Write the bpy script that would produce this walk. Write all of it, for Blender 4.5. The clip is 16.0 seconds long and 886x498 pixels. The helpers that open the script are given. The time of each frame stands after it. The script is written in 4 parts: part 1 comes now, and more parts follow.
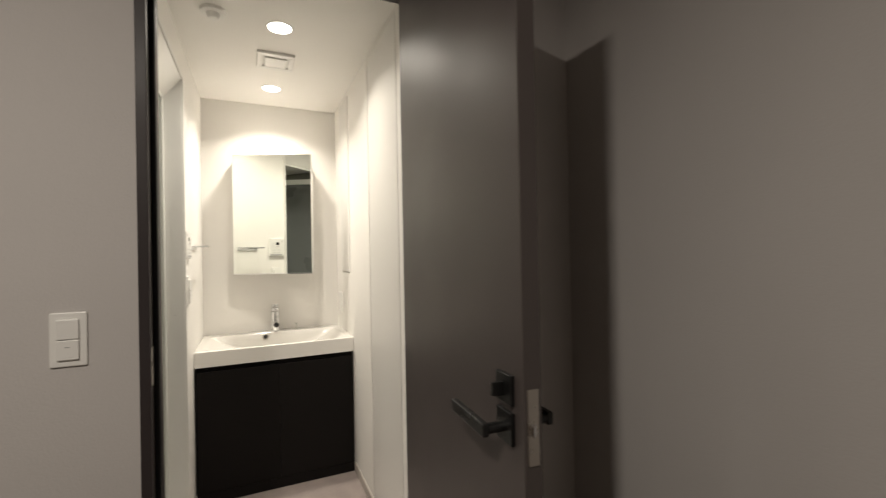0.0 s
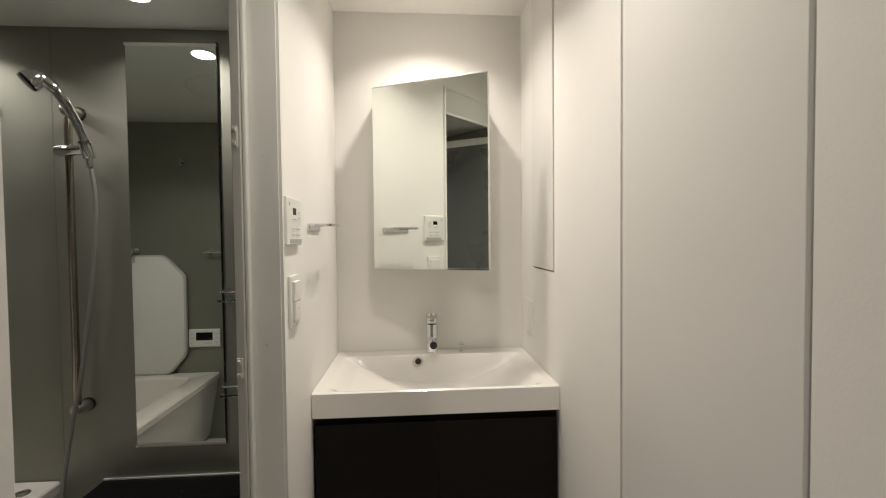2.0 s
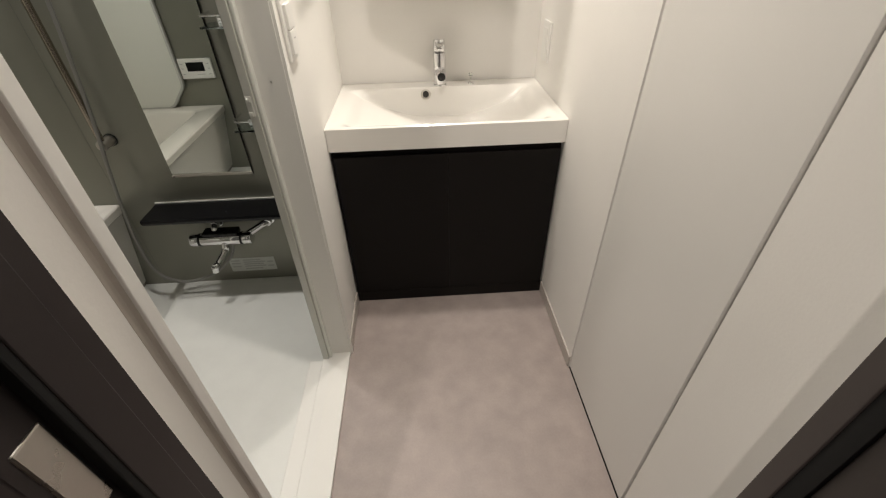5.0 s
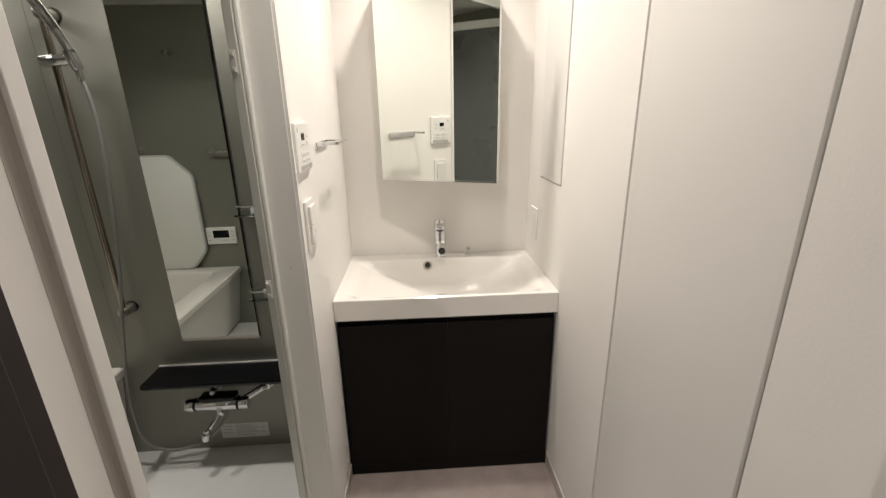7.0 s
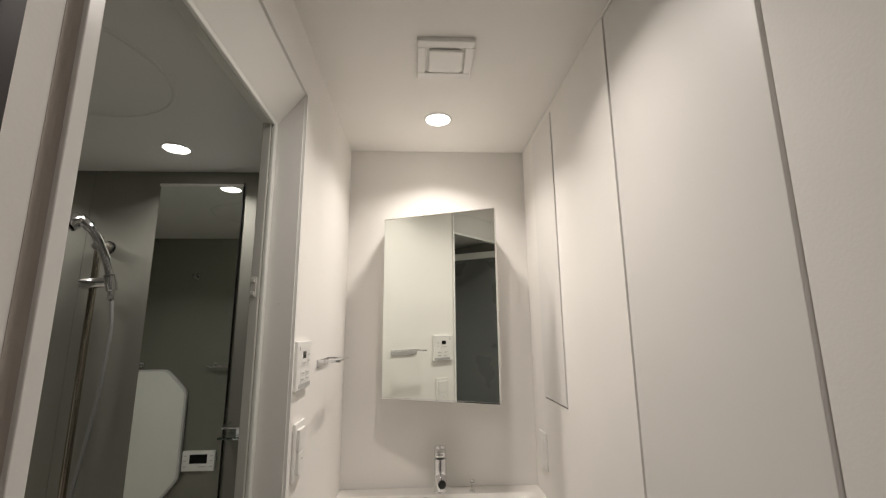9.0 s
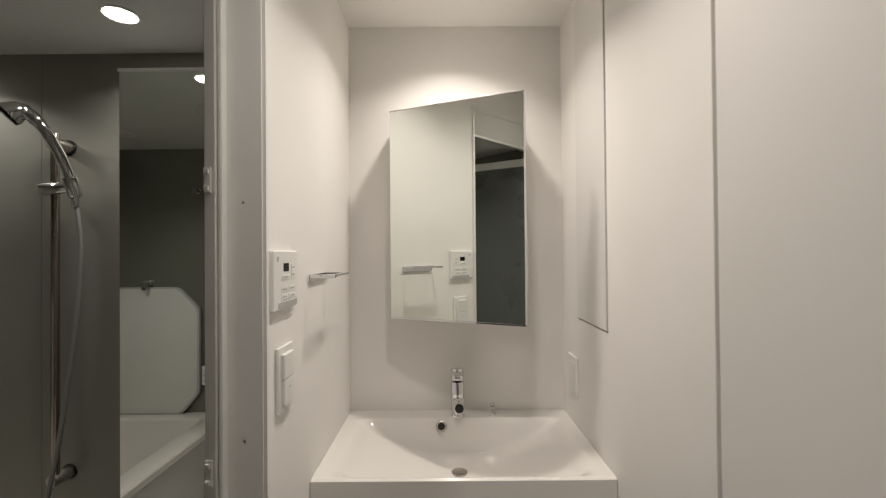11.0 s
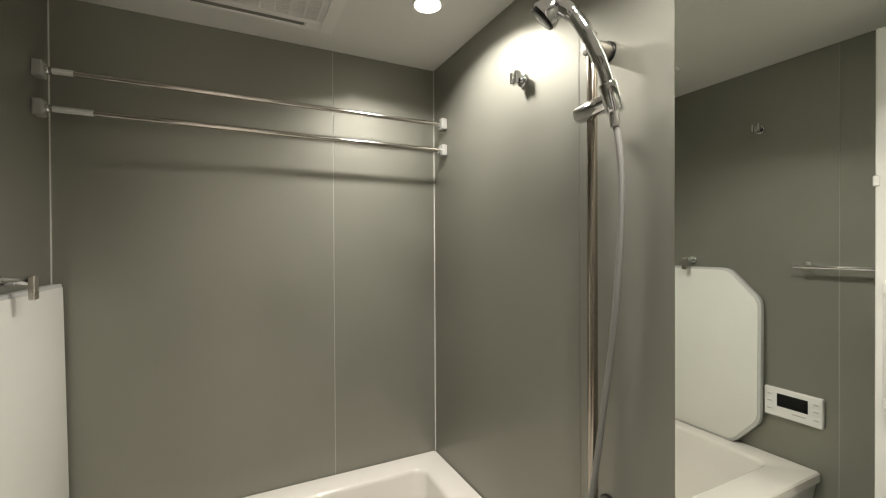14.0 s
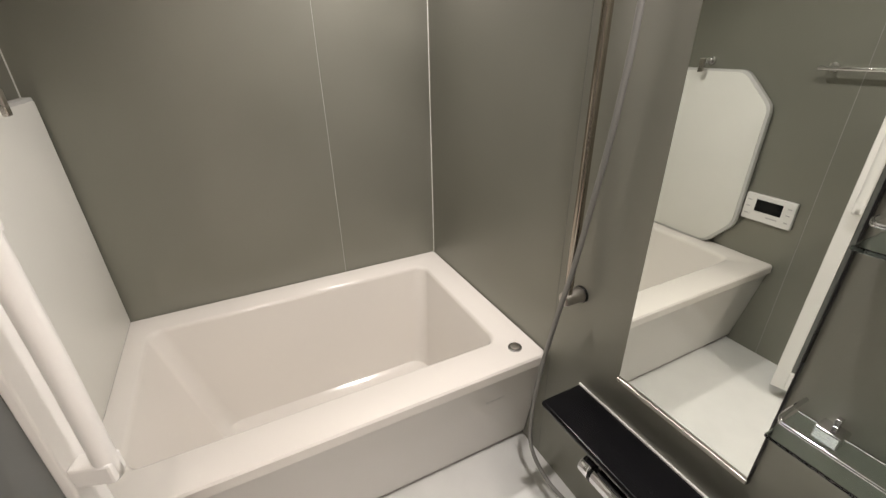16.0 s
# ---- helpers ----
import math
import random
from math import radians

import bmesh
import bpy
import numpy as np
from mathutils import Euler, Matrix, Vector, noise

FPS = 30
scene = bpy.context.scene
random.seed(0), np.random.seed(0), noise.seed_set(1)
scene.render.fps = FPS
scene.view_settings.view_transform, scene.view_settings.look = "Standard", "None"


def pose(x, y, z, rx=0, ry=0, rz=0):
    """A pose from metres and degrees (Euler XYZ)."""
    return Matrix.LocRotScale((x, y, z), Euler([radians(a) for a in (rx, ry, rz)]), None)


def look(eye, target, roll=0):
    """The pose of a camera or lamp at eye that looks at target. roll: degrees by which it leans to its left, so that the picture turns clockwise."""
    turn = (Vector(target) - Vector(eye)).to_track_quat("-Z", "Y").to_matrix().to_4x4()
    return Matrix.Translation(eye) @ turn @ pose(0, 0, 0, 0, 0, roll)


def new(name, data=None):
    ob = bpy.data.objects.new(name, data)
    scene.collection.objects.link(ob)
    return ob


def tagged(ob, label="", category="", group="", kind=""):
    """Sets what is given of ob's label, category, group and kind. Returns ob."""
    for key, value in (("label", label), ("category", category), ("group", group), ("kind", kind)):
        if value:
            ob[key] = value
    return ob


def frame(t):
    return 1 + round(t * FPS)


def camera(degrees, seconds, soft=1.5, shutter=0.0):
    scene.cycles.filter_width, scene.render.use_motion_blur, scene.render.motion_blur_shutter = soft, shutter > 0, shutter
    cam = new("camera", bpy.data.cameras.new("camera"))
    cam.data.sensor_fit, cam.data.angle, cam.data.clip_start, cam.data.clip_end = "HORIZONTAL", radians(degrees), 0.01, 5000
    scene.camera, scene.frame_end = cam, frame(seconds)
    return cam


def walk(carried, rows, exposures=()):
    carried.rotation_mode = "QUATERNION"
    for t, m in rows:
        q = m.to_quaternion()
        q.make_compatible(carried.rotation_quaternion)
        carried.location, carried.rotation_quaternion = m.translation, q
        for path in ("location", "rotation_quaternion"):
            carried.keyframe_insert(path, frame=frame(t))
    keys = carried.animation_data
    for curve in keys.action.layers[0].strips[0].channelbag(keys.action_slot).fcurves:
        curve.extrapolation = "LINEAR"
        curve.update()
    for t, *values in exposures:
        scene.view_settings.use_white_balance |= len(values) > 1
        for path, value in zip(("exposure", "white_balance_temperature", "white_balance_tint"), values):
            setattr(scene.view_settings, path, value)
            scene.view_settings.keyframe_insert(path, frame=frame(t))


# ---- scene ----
cam = camera(93.0, 16.0, soft=1.2, shutter=0.25)
PATH = [
    (0, (0.287, -0.028, 1.26), (1.106, 1.797, 1.271), -1.1),
    (0.5, (0.319, 0.203, 1.229), (0.742, 2.157, 1.244), -0.9),
    (1, (0.297, 0.551, 1.239), (0.514, 2.539, 1.263), -0.8),
    (1.5, (0.311, 0.882, 1.271), (0.47, 2.876, 1.258), -0.5),
    (2, (0.332, 1.074, 1.265), (0.468, 3.069, 1.209), -0.6),
    (2.5, (0.332, 1.096, 1.265), (0.455, 3.087, 1.122), -0.7),
    (3, (0.319, 1.097, 1.267), (0.431, 3.066, 0.933), -0.7),
    (3.5, (0.315, 1.093, 1.264), (0.417, 3.013, 0.712), -1.0),
    (4, (0.309, 1.094, 1.262), (0.402, 2.921, 0.455), -1.2),
    (4.2, (0.309, 1.086, 1.259), (0.397, 2.869, 0.356), -1.3),
    (5.2, (0.309, 1.081, 1.292), (0.389, 2.655, 0.056), -1.4),
    (6.3, (0.312, 1.081, 1.326), (0.403, 2.81, 0.324), -1.5),
    (6.5, (0.311, 1.07, 1.345), (0.412, 2.86, 0.457), -1.2),
    (7, (0.316, 1.054, 1.39), (0.42, 2.955, 0.776), -1.1),
    (7.5, (0.338, 1.04, 1.405), (0.429, 3.009, 1.065), -1.1),
    (8, (0.332, 1.034, 1.404), (0.44, 3.03, 1.33), -0.6),
    (8.2, (0.332, 1.034, 1.405), (0.443, 3.031, 1.425), -0.5),
    (9.2, (0.322, 1.05, 1.398), (0.425, 3.004, 1.80), -0.5),
    (10.3, (0.314, 1.078, 1.388), (0.412, 3.074, 1.471), -0.4),
    (10.5, (0.318, 1.11, 1.385), (0.399, 3.108, 1.434), -0.5),
    (11, (0.357, 1.313, 1.367), (0.352, 3.313, 1.384), -0.5),
    (11.5, (0.309, 1.495, 1.367), (0.088, 3.483, 1.371), -0.5),
    (12, (0.19, 1.603, 1.357), (-0.488, 3.485, 1.36), -0.5),
    (12.5, (0.103, 1.687, 1.339), (-1.113, 3.275, 1.335), -0.6),
    (13, (0.033, 1.761, 1.316), (-1.572, 2.955, 1.324), -0.5),
    (13.5, (-0.072, 1.833, 1.29), (-1.833, 2.781, 1.298), -0.4),
    (14, (-0.157, 1.896, 1.275), (-1.947, 2.788, 1.26), -0.3),
    (14.5, (-0.165, 1.92, 1.269), (-1.954, 2.804, 1.141), -0.3),
    (15, (-0.161, 1.927, 1.273), (-1.927, 2.798, 0.926), -0.4),
    (15.5, (-0.165, 1.905, 1.285), (-1.868, 2.76, 0.678), -0.6),
    (16, (-0.156, 1.906, 1.287), (-1.765, 2.705, 0.407), -0.9),
]
EXPOSURES = [(0.0, 0.35, 6650, 8), (1.5, 0.05, 6600, 10), (2.2, -0.25, 6500, 9), (3.0, -0.3, 6500, 10), (3.5, -0.05, 6500, 10), (4.2, 0.23, 6500, 10), (6.4, 0.32, 6450, 10), (7.0, 0.17, 6450, 12), (8.0, -0.25, 6350, 13), (10.3, -0.4, 6400, 12), (11.5, -0.57, 6400, 13), (12.5, -0.05, 6450, 10), (13.5, 0.85, 6550, 8), (14.5, 1.1, 6550, 13), (15.3, 1.2, 6500, 14), (16.0, 1.03, 6500, 16)]
walk(cam, [(t, look(eye, target, roll)) for t, eye, target, roll in PATH], EXPOSURES)

# ---- world and lights ----
world = bpy.data.worlds.new("world")
scene.world = world
world.use_nodes = True
world.node_tree.nodes["Background"].inputs[0].default_value = (0.02, 0.02, 0.02, 1)
world.node_tree.nodes["Background"].inputs[1].default_value = 0.3

WASH_W, BATH_W, HALL_W = 5.0, 4.3, 21.0


def downlight_lamp(name, x, y, z, watts, colour, size=0.09, spread=123):
    data = bpy.data.lights.new(name, "AREA")
    data.shape, data.size = "DISK", size
    data.energy, data.color, data.spread = watts, colour, radians(spread)
    ob = new(name, data)
    ob.matrix_world = pose(x, y, z)
    return ob


WASH_C, BATH_C, HALL_C = (1.0, 0.92, 0.82), (1.0, 0.95, 0.88), (1.0, 0.91, 0.82)
downlight_lamp("lamp_wash_front", 0.400, 1.876, 2.2205, WASH_W, WASH_C, spread=136)
downlight_lamp("lamp_wash_back", 0.391, 2.595, 2.2205, WASH_W, WASH_C)
downlight_lamp("lamp_bath_far", -1.347, 2.440, 2.0175, BATH_W, BATH_C, 0.085, 142)
downlight_lamp("lamp_bath_near", -0.517, 2.448, 2.0175, BATH_W, BATH_C, 0.085, 142)
downlight_lamp("lamp_hall", -0.35, -0.24, 2.3255, HALL_W, HALL_C, 0.09, 180)

# ---- materials ----


def material(name, colour, rough=0.5, metal=0.0, vary=0.06, scale=6.0, grain=0.0, grain_scale=300.0,
             rough_vary=0.05, coat=0.0, stretch=(1, 1, 1), specular=0.5):
    """A surface with colour and gloss that vary at two scales, and a fine relief."""
    m = bpy.data.materials.new(name)
    m.use_nodes = True
    nt = m.node_tree
    b = nt.nodes["Principled BSDF"]
    tc = nt.nodes.new("ShaderNodeTexCoord")
    mp = nt.nodes.new("ShaderNodeMapping")
    mp.inputs["Scale"].default_value = stretch
    nt.links.new(tc.outputs["Object"], mp.inputs["Vector"])
    big = nt.nodes.new("ShaderNodeTexNoise")
    big.inputs["Scale"].default_value, big.inputs["Detail"].default_value = scale, 4
    fine = nt.nodes.new("ShaderNodeTexNoise")
    fine.inputs["Scale"].default_value, fine.inputs["Detail"].default_value = grain_scale, 3
    for n in (big, fine):
        nt.links.new(mp.outputs["Vector"], n.inputs["Vector"])
    mixed = nt.nodes.new("ShaderNodeMath")
    mixed.operation = "MULTIPLY_ADD"
    nt.links.new(fine.outputs["Fac"], mixed.inputs[0])
    mixed.inputs[1].default_value = 0.35
    nt.links.new(big.outputs["Fac"], mixed.inputs[2])
    ramp = nt.nodes.new("ShaderNodeMapRange")
    ramp.inputs["From Min"].default_value, ramp.inputs["From Max"].default_value = 0.35, 1.0
    ramp.inputs["To Min"].default_value, ramp.inputs["To Max"].default_value = 1 - vary, 1 + vary
    nt.links.new(mixed.outputs[0], ramp.inputs["Value"])
    mul = nt.nodes.new("ShaderNodeVectorMath")
    mul.operation = "SCALE"
    mul.inputs[0].default_value = colour
    nt.links.new(ramp.outputs[0], mul.inputs["Scale"])
    nt.links.new(mul.outputs[0], b.inputs["Base Color"])
    rr = nt.nodes.new("ShaderNodeMapRange")
    rr.inputs["From Min"].default_value, rr.inputs["From Max"].default_value = 0.3, 0.7
    rr.inputs["To Min"].default_value, rr.inputs["To Max"].default_value = max(0.0, rough - rough_vary), min(1.0, rough + rough_vary)
    nt.links.new(big.outputs["Fac"], rr.inputs["Value"])
    nt.links.new(rr.outputs[0], b.inputs["Roughness"])
    b.inputs["Metallic"].default_value = metal
    b.inputs["Specular IOR Level"].default_value = specular
    if coat:
        b.inputs["Coat Weight"].default_value, b.inputs["Coat Roughness"].default_value = coat, 0.08
    if grain:
        bump = nt.nodes.new("ShaderNodeBump")
        bump.inputs["Strength"].default_value, bump.inputs["Distance"].default_value = grain, 0.001
        nt.links.new(fine.outputs["Fac"], bump.inputs["Height"])
        nt.links.new(bump.outputs[0], b.inputs["Normal"])
    return m


def glowing(name, colour, strength):
    m = bpy.data.materials.new(name)
    m.use_nodes = True
    b = m.node_tree.nodes["Principled BSDF"]
    b.inputs["Base Color"].default_value = (0.8, 0.8, 0.8, 1)
    b.inputs["Emission Color"].default_value = (*colour, 1)
    b.inputs["Emission Strength"].default_value = strength
    return m


def clear(name, colour, rough=0.02):
    m = bpy.data.materials.new(name)
    m.use_nodes = True
    b = m.node_tree.nodes["Principled BSDF"]
    b.inputs["Base Color"].default_value = (*colour, 1)
    b.inputs["Roughness"].default_value = rough
    b.inputs["Transmission Weight"].default_value = 1
    b.inputs["IOR"].default_value = 1.46
    return m


M_PAPER = material("wallpaper_white", (0.84, 0.82, 0.785), 0.75, 0, 0.03, 3, 0.22, 190)
# hall paper darkened so that less bounced light fills the door's shadow
M_PAPER_HALL_DIM = material("wallpaper_hall_dimmed", (0.545, 0.52, 0.505), 0.75, 0, 0.03, 3, 0.5, 190)
M_CEIL = material("ceiling_white", (0.84, 0.82, 0.785), 0.8, 0, 0.02, 3, 0.5, 300)
M_PANEL = material("melamine_white", (0.76, 0.745, 0.715), 0.42, 0, 0.02, 2, 0.05, 500)
M_GAP = material("gap_grey", (0.30, 0.28, 0.26), 0.7, 0, 0.05, 5)
M_GROOVE_SHADE = material("groove_shade_beige", (0.62, 0.57, 0.52), 0.7, 0, 0.05, 6)
M_TRIM = material("white_plastic_trim", (0.80, 0.79, 0.76), 0.35, 0, 0.02, 4)
M_LINING = material("pale_grey_lining", (0.80, 0.79, 0.755), 0.4, 0.0, 0.03, 4)
M_JAMB = material("grey_anodised_jamb", (0.56, 0.56, 0.52), 0.35, 0.2, 0.03, 4)
M_ALU = material("white_coated_aluminium", (0.76, 0.77, 0.73), 0.35, 0.1, 0.03, 4)
M_BASE = material("baseboard_grey", (0.52, 0.48, 0.44), 0.5, 0, 0.05, 8)
M_VINYL = material("vinyl_floor", (0.36, 0.305, 0.285), 0.55, 0, 0.16, 14, 0.25, 160)
M_DARK = material("dark_brown_door", (0.062, 0.051, 0.048), 0.46, 0, 0.06, 3, 0.08, 400)
M_DARKFR_SHADED = material("dark_brown_frame_shaded", (0.036, 0.029, 0.029), 0.45, 0, 0.06, 4, 0.05, 400, specular=0.28)
M_BLACKGAP = material("black_gasket", (0.006, 0.006, 0.006), 0.8, 0, 0.05, 4)
M_VANITY = material("dark_wood_melamine", (0.0075, 0.0062, 0.0056), 0.55, 0, 0.18, 5, 0.25, 90, stretch=(1, 1, 9), specular=0.16)
M_CERAMIC = material("white_basin_resin", (0.82, 0.80, 0.76), 0.16, 0, 0.01, 3, rough_vary=0.03, coat=0.3)
M_TUB = material("white_tub_acrylic", (0.73, 0.70, 0.65), 0.13, 0, 0.015, 3, rough_vary=0.03, coat=0.3)
M_APRON = material("tub_apron_white", (0.64, 0.62, 0.585), 0.12, 0, 0.02, 3, rough_vary=0.03)
M_STEEL = material("bath_panel_grey", (0.285, 0.283, 0.243), 0.48, 0.62, 0.07, 2.5, 0.14, 500, rough_vary=0.05, coat=0.10)
M_BCEIL = material("bath_ceiling", (0.74, 0.74, 0.70), 0.4, 0, 0.02, 3)
M_BFLOOR = material("bath_floor_resin", (0.76, 0.765, 0.74), 0.35, 0, 0.04, 10, 0.35, 220)
M_SEAL = material("white_sealant", (0.70, 0.70, 0.66), 0.5, 0, 0.04, 20)
M_JOINT = material("pale_joint", (0.46, 0.46, 0.42), 0.5, 0, 0.05, 20)
M_FAINTJOINT = material("faint_joint", (0.36, 0.36, 0.33), 0.5, 0, 0.05, 20)
M_DARKJOINT = material("grey_joint", (0.20, 0.20, 0.18), 0.5, 0, 0.05, 20)
M_CHROME = material("chrome", (0.78, 0.78, 0.79), 0.07, 1, 0.02, 10, rough_vary=0.03)
M_SATIN = material("satin_metal", (0.55, 0.52, 0.48), 0.3, 1, 0.05, 10)
M_ROD = material("stainless_rod", (0.52, 0.49, 0.45), 0.16, 1, 0.03, 10)
M_BAR = material("bronze_chrome", (0.40, 0.355, 0.30), 0.16, 1, 0.03, 10)
M_MIRROR = material("mirror_glass", (0.86, 0.89, 0.85), 0.0, 1, 0.0, 1, rough_vary=0.0)
M_BLACK = material("black_gloss", (0.006, 0.006, 0.007), 0.22, 0, 0.05, 5, rough_vary=0.06, specular=0.22)
M_BLACKMAT = material("black_metal", (0.010, 0.010, 0.010), 0.28, 0.2, 0.05, 5)
M_HOSE = material("grey_ribbed_hose", (0.28, 0.275, 0.26), 0.5, 0.35, 0.04, 30)
M_LID = material("white_lid", (0.78, 0.78, 0.73), 0.42, 0, 0.03, 4, 0.1, 300)
M_LIDEDGE = material("grey_lid_edge", (0.55, 0.55, 0.53), 0.5, 0, 0.03, 4)
M_DOORPANE = material("grey_door_pane", (0.12, 0.125, 0.118), 0.3, 0, 0.03, 4)
M_GLASS = clear("shelf_glass", (0.80, 0.92, 0.90))
M_FROST = material("frosted_plastic", (0.36, 0.36, 0.34), 0.3, 0, 0.03, 12)
M_CLEARP = clear("clear_plastic", (0.93, 0.95, 0.93), 0.08)
M_LENS = glowing("downlight_lens", (1.0, 0.93, 0.82), 9.0)
M_SCREEN = material("dark_screen", (0.005, 0.006, 0.006), 0.2, 0, 0.02, 5, specular=0.2)
M_GREYPRINT = material("grey_print", (0.42, 0.42, 0.41), 0.6, 0, 0.05, 5)
M_STICKER = material("pale_sticker", (0.60, 0.61, 0.58), 0.45, 0, 0.06, 30)
M_BLACKHOLE = material("dark_hole", (0.02, 0.018, 0.015), 0.5, 0, 0.1, 5)
M_HALLFLOOR = material("hall_floor_wood", (0.16, 0.13, 0.105), 0.4, 0, 0.2, 6, 0.2, 80, stretch=(8, 1, 1))

# ---- mesh helpers ----


def bm_box(x0, x1, y0, y1, z0, z1, bevel=0.0, seg=2, bm=None):
    own = bmesh.new()
    bmesh.ops.create_cube(own, size=1)
    bmesh.ops.transform(own, matrix=Matrix.Translation(((x0 + x1) / 2, (y0 + y1) / 2, (z0 + z1) / 2))
                        @ Matrix.Diagonal((abs(x1 - x0), abs(y1 - y0), abs(z1 - z0), 1)), verts=own.verts)
    if bevel:
        bmesh.ops.bevel(own, geom=own.edges[:], offset=bevel, segments=seg, profile=0.5, affect="EDGES")
    return join(bm, own)


def join(bm, own):
    if bm is None:
        return own
    tmp = bpy.data.meshes.new("tmp")
    own.to_mesh(tmp)
    own.free()
    bm.from_mesh(tmp)
    bpy.data.meshes.remove(tmp)
    return bm


def bm_cyl(p0, p1, r0, r1=None, seg=24, bevel=0.0, bm=None):
    p0, p1 = Vector(p0), Vector(p1)
    own = bmesh.new()
    d = p1 - p0
    bmesh.ops.create_cone(own, cap_ends=True, segments=seg, radius1=r0, radius2=r0 if r1 is None else r1, depth=d.length)
    if bevel:
        edges = [e for e in own.edges if any(len(f.verts) > 4 for f in e.link_faces)]
        bmesh.ops.bevel(own, geom=edges, offset=bevel, segments=2, profile=0.5, affect="EDGES")
    turn = d.to_track_quat("Z", "Y").to_matrix().to_4x4()
    bmesh.ops.transform(own, matrix=Matrix.Translation((p0 + p1) / 2) @ turn, verts=own.verts)
    return join(bm, own)


def smooth_path(points, steps=10):
    pts = [Vector(p) for p in points]
    pts = [pts[0] * 2 - pts[1]] + pts + [pts[-1] * 2 - pts[-2]]
    out = []
    for i in range(1, len(pts) - 2):
        a, b, c, d = pts[i - 1:i + 3]
        for k in range(steps):
            s = k / steps
            out.append(0.5 * (2 * b + (c - a) * s + (2 * a - 5 * b + 4 * c - d) * s * s + (3 * b - a - 3 * c + d) * s ** 3))
    return out + [pts[-2]]


def bm_tube(points, radius, seg=12, steps=10, ribs=0.0, bm=None):
    path = smooth_path(points, steps)
    own = bmesh.new()
    rings, side = [], Vector((0.3, 1, 0.2)).normalized()
    for i, p in enumerate(path):
        along = (path[min(i + 1, len(path) - 1)] - path[max(i - 1, 0)]).normalized()
        side = (side - along * side.dot(along)).normalized()
        up = along.cross(side)
        r = radius[min(len(radius) - 1, int(i / (len(path) - 1) * (len(radius) - 1) + 0.5))] if isinstance(radius, (list, tuple)) else radius
        r *= 1 + (ribs if i % 2 else -ribs)
        rings.append([own.verts.new(p + side * r * math.cos(a) + up * r * math.sin(a))
                      for a in (2 * math.pi * k / seg for k in range(seg))])
    for a, b in zip(rings, rings[1:]):
        for k in range(seg):
            own.faces.new((a[k], a[(k + 1) % seg], b[(k + 1) % seg], b[k]))
    own.faces.new(rings[0][::-1])
    own.faces.new(rings[-1])
    return join(bm, own)


def bm_prism(poly, axis, lo, hi, bevel=0.0, bm=None):
    """A flat outline, given in the two other axes in order, drawn out along axis from lo to hi."""
    own = bmesh.new()

    def at(p, h):
        return {"x": (h, p[0], p[1]), "y": (p[0], h, p[1]), "z": (p[0], p[1], h)}[axis]

    a = [own.verts.new(at(p, lo)) for p in poly]
    b = [own.verts.new(at(p, hi)) for p in poly]
    own.faces.new(a)
    own.faces.new(b[::-1])
    for i in range(len(poly)):
        j = (i + 1) % len(poly)
        own.faces.new((a[i], b[i], b[j], a[j]))
    bmesh.ops.recalc_face_normals(own, faces=own.faces[:])
    if bevel:
        bmesh.ops.bevel(own, geom=own.edges[:], offset=bevel, segments=2, profile=0.5, affect="EDGES")
    return join(bm, own)


def bm_ring(x, y, z, r_in, r_out, h, seg=40):
    """A flat ring that hangs h below z."""
    own = bmesh.new()
    prof = [(r_in, 0), (r_in, -h * 0.5), (r_in + (r_out - r_in) * 0.3, -h), (r_out - 0.001, -h * 0.6), (r_out, 0)]
    rings = [[own.verts.new((x + r * math.cos(a), y + r * math.sin(a), z + dz)) for a in (2 * math.pi * k / seg for k in range(seg))]
             for r, dz in prof]
    for i in range(len(rings)):
        a, b = rings[i], rings[(i + 1) % len(rings)]
        for k in range(seg):
            own.faces.new((a[k], a[(k + 1) % seg], b[(k + 1) % seg], b[k]))
    bmesh.ops.recalc_face_normals(own, faces=own.faces[:])
    return own


def part(name, bm, mat, parent=None, label="", smooth=False):
    mesh = bpy.data.meshes.new(name)
    if smooth:
        for f in bm.faces:
            f.smooth = True
        for e in bm.edges:
            e.smooth = not (len(e.link_faces) == 2 and e.calc_face_angle(0) > radians(38))
    bm.to_mesh(mesh)
    bm.free()
    mesh.materials.append(mat)
    ob = new(name, mesh)
    if parent:
        ob.parent = parent
    if label:
        ob["label"] = label
    return ob


def thing(name, label, category, m=None, group="", kind=""):
    ob = new(name)
    ob.empty_display_size = 0.05
    if m is not None:
        ob.matrix_world = m
    return tagged(ob, label, category, group, kind)


def setting(name, bm, mat, label, smooth=False):
    return tagged(part(name, bm, mat, None, "", smooth), label, kind="structure")


# ---- plan ----
XE, YN, ZC = 0.805, 2.905, 2.225          # washroom: right wall, back wall, ceiling
YH0, YH1, ZH = 1.218, 1.335, 2.33         # wall between hall and washroom, hall ceiling
DX0, DX1, DZ = 0.027, 0.790, 2.14         # doorway in it, with its frame
OY0, OY1, OZ = 1.425, 2.136, 2.045         # opening to the bathroom
BX0, BX1, BY0, BY1 = -1.787, -0.094, 1.412, 2.668
BZ0, BZ1 = -0.046, 2.022
HX0, HX1, HY0 = -2.4, 1.37, -3.0

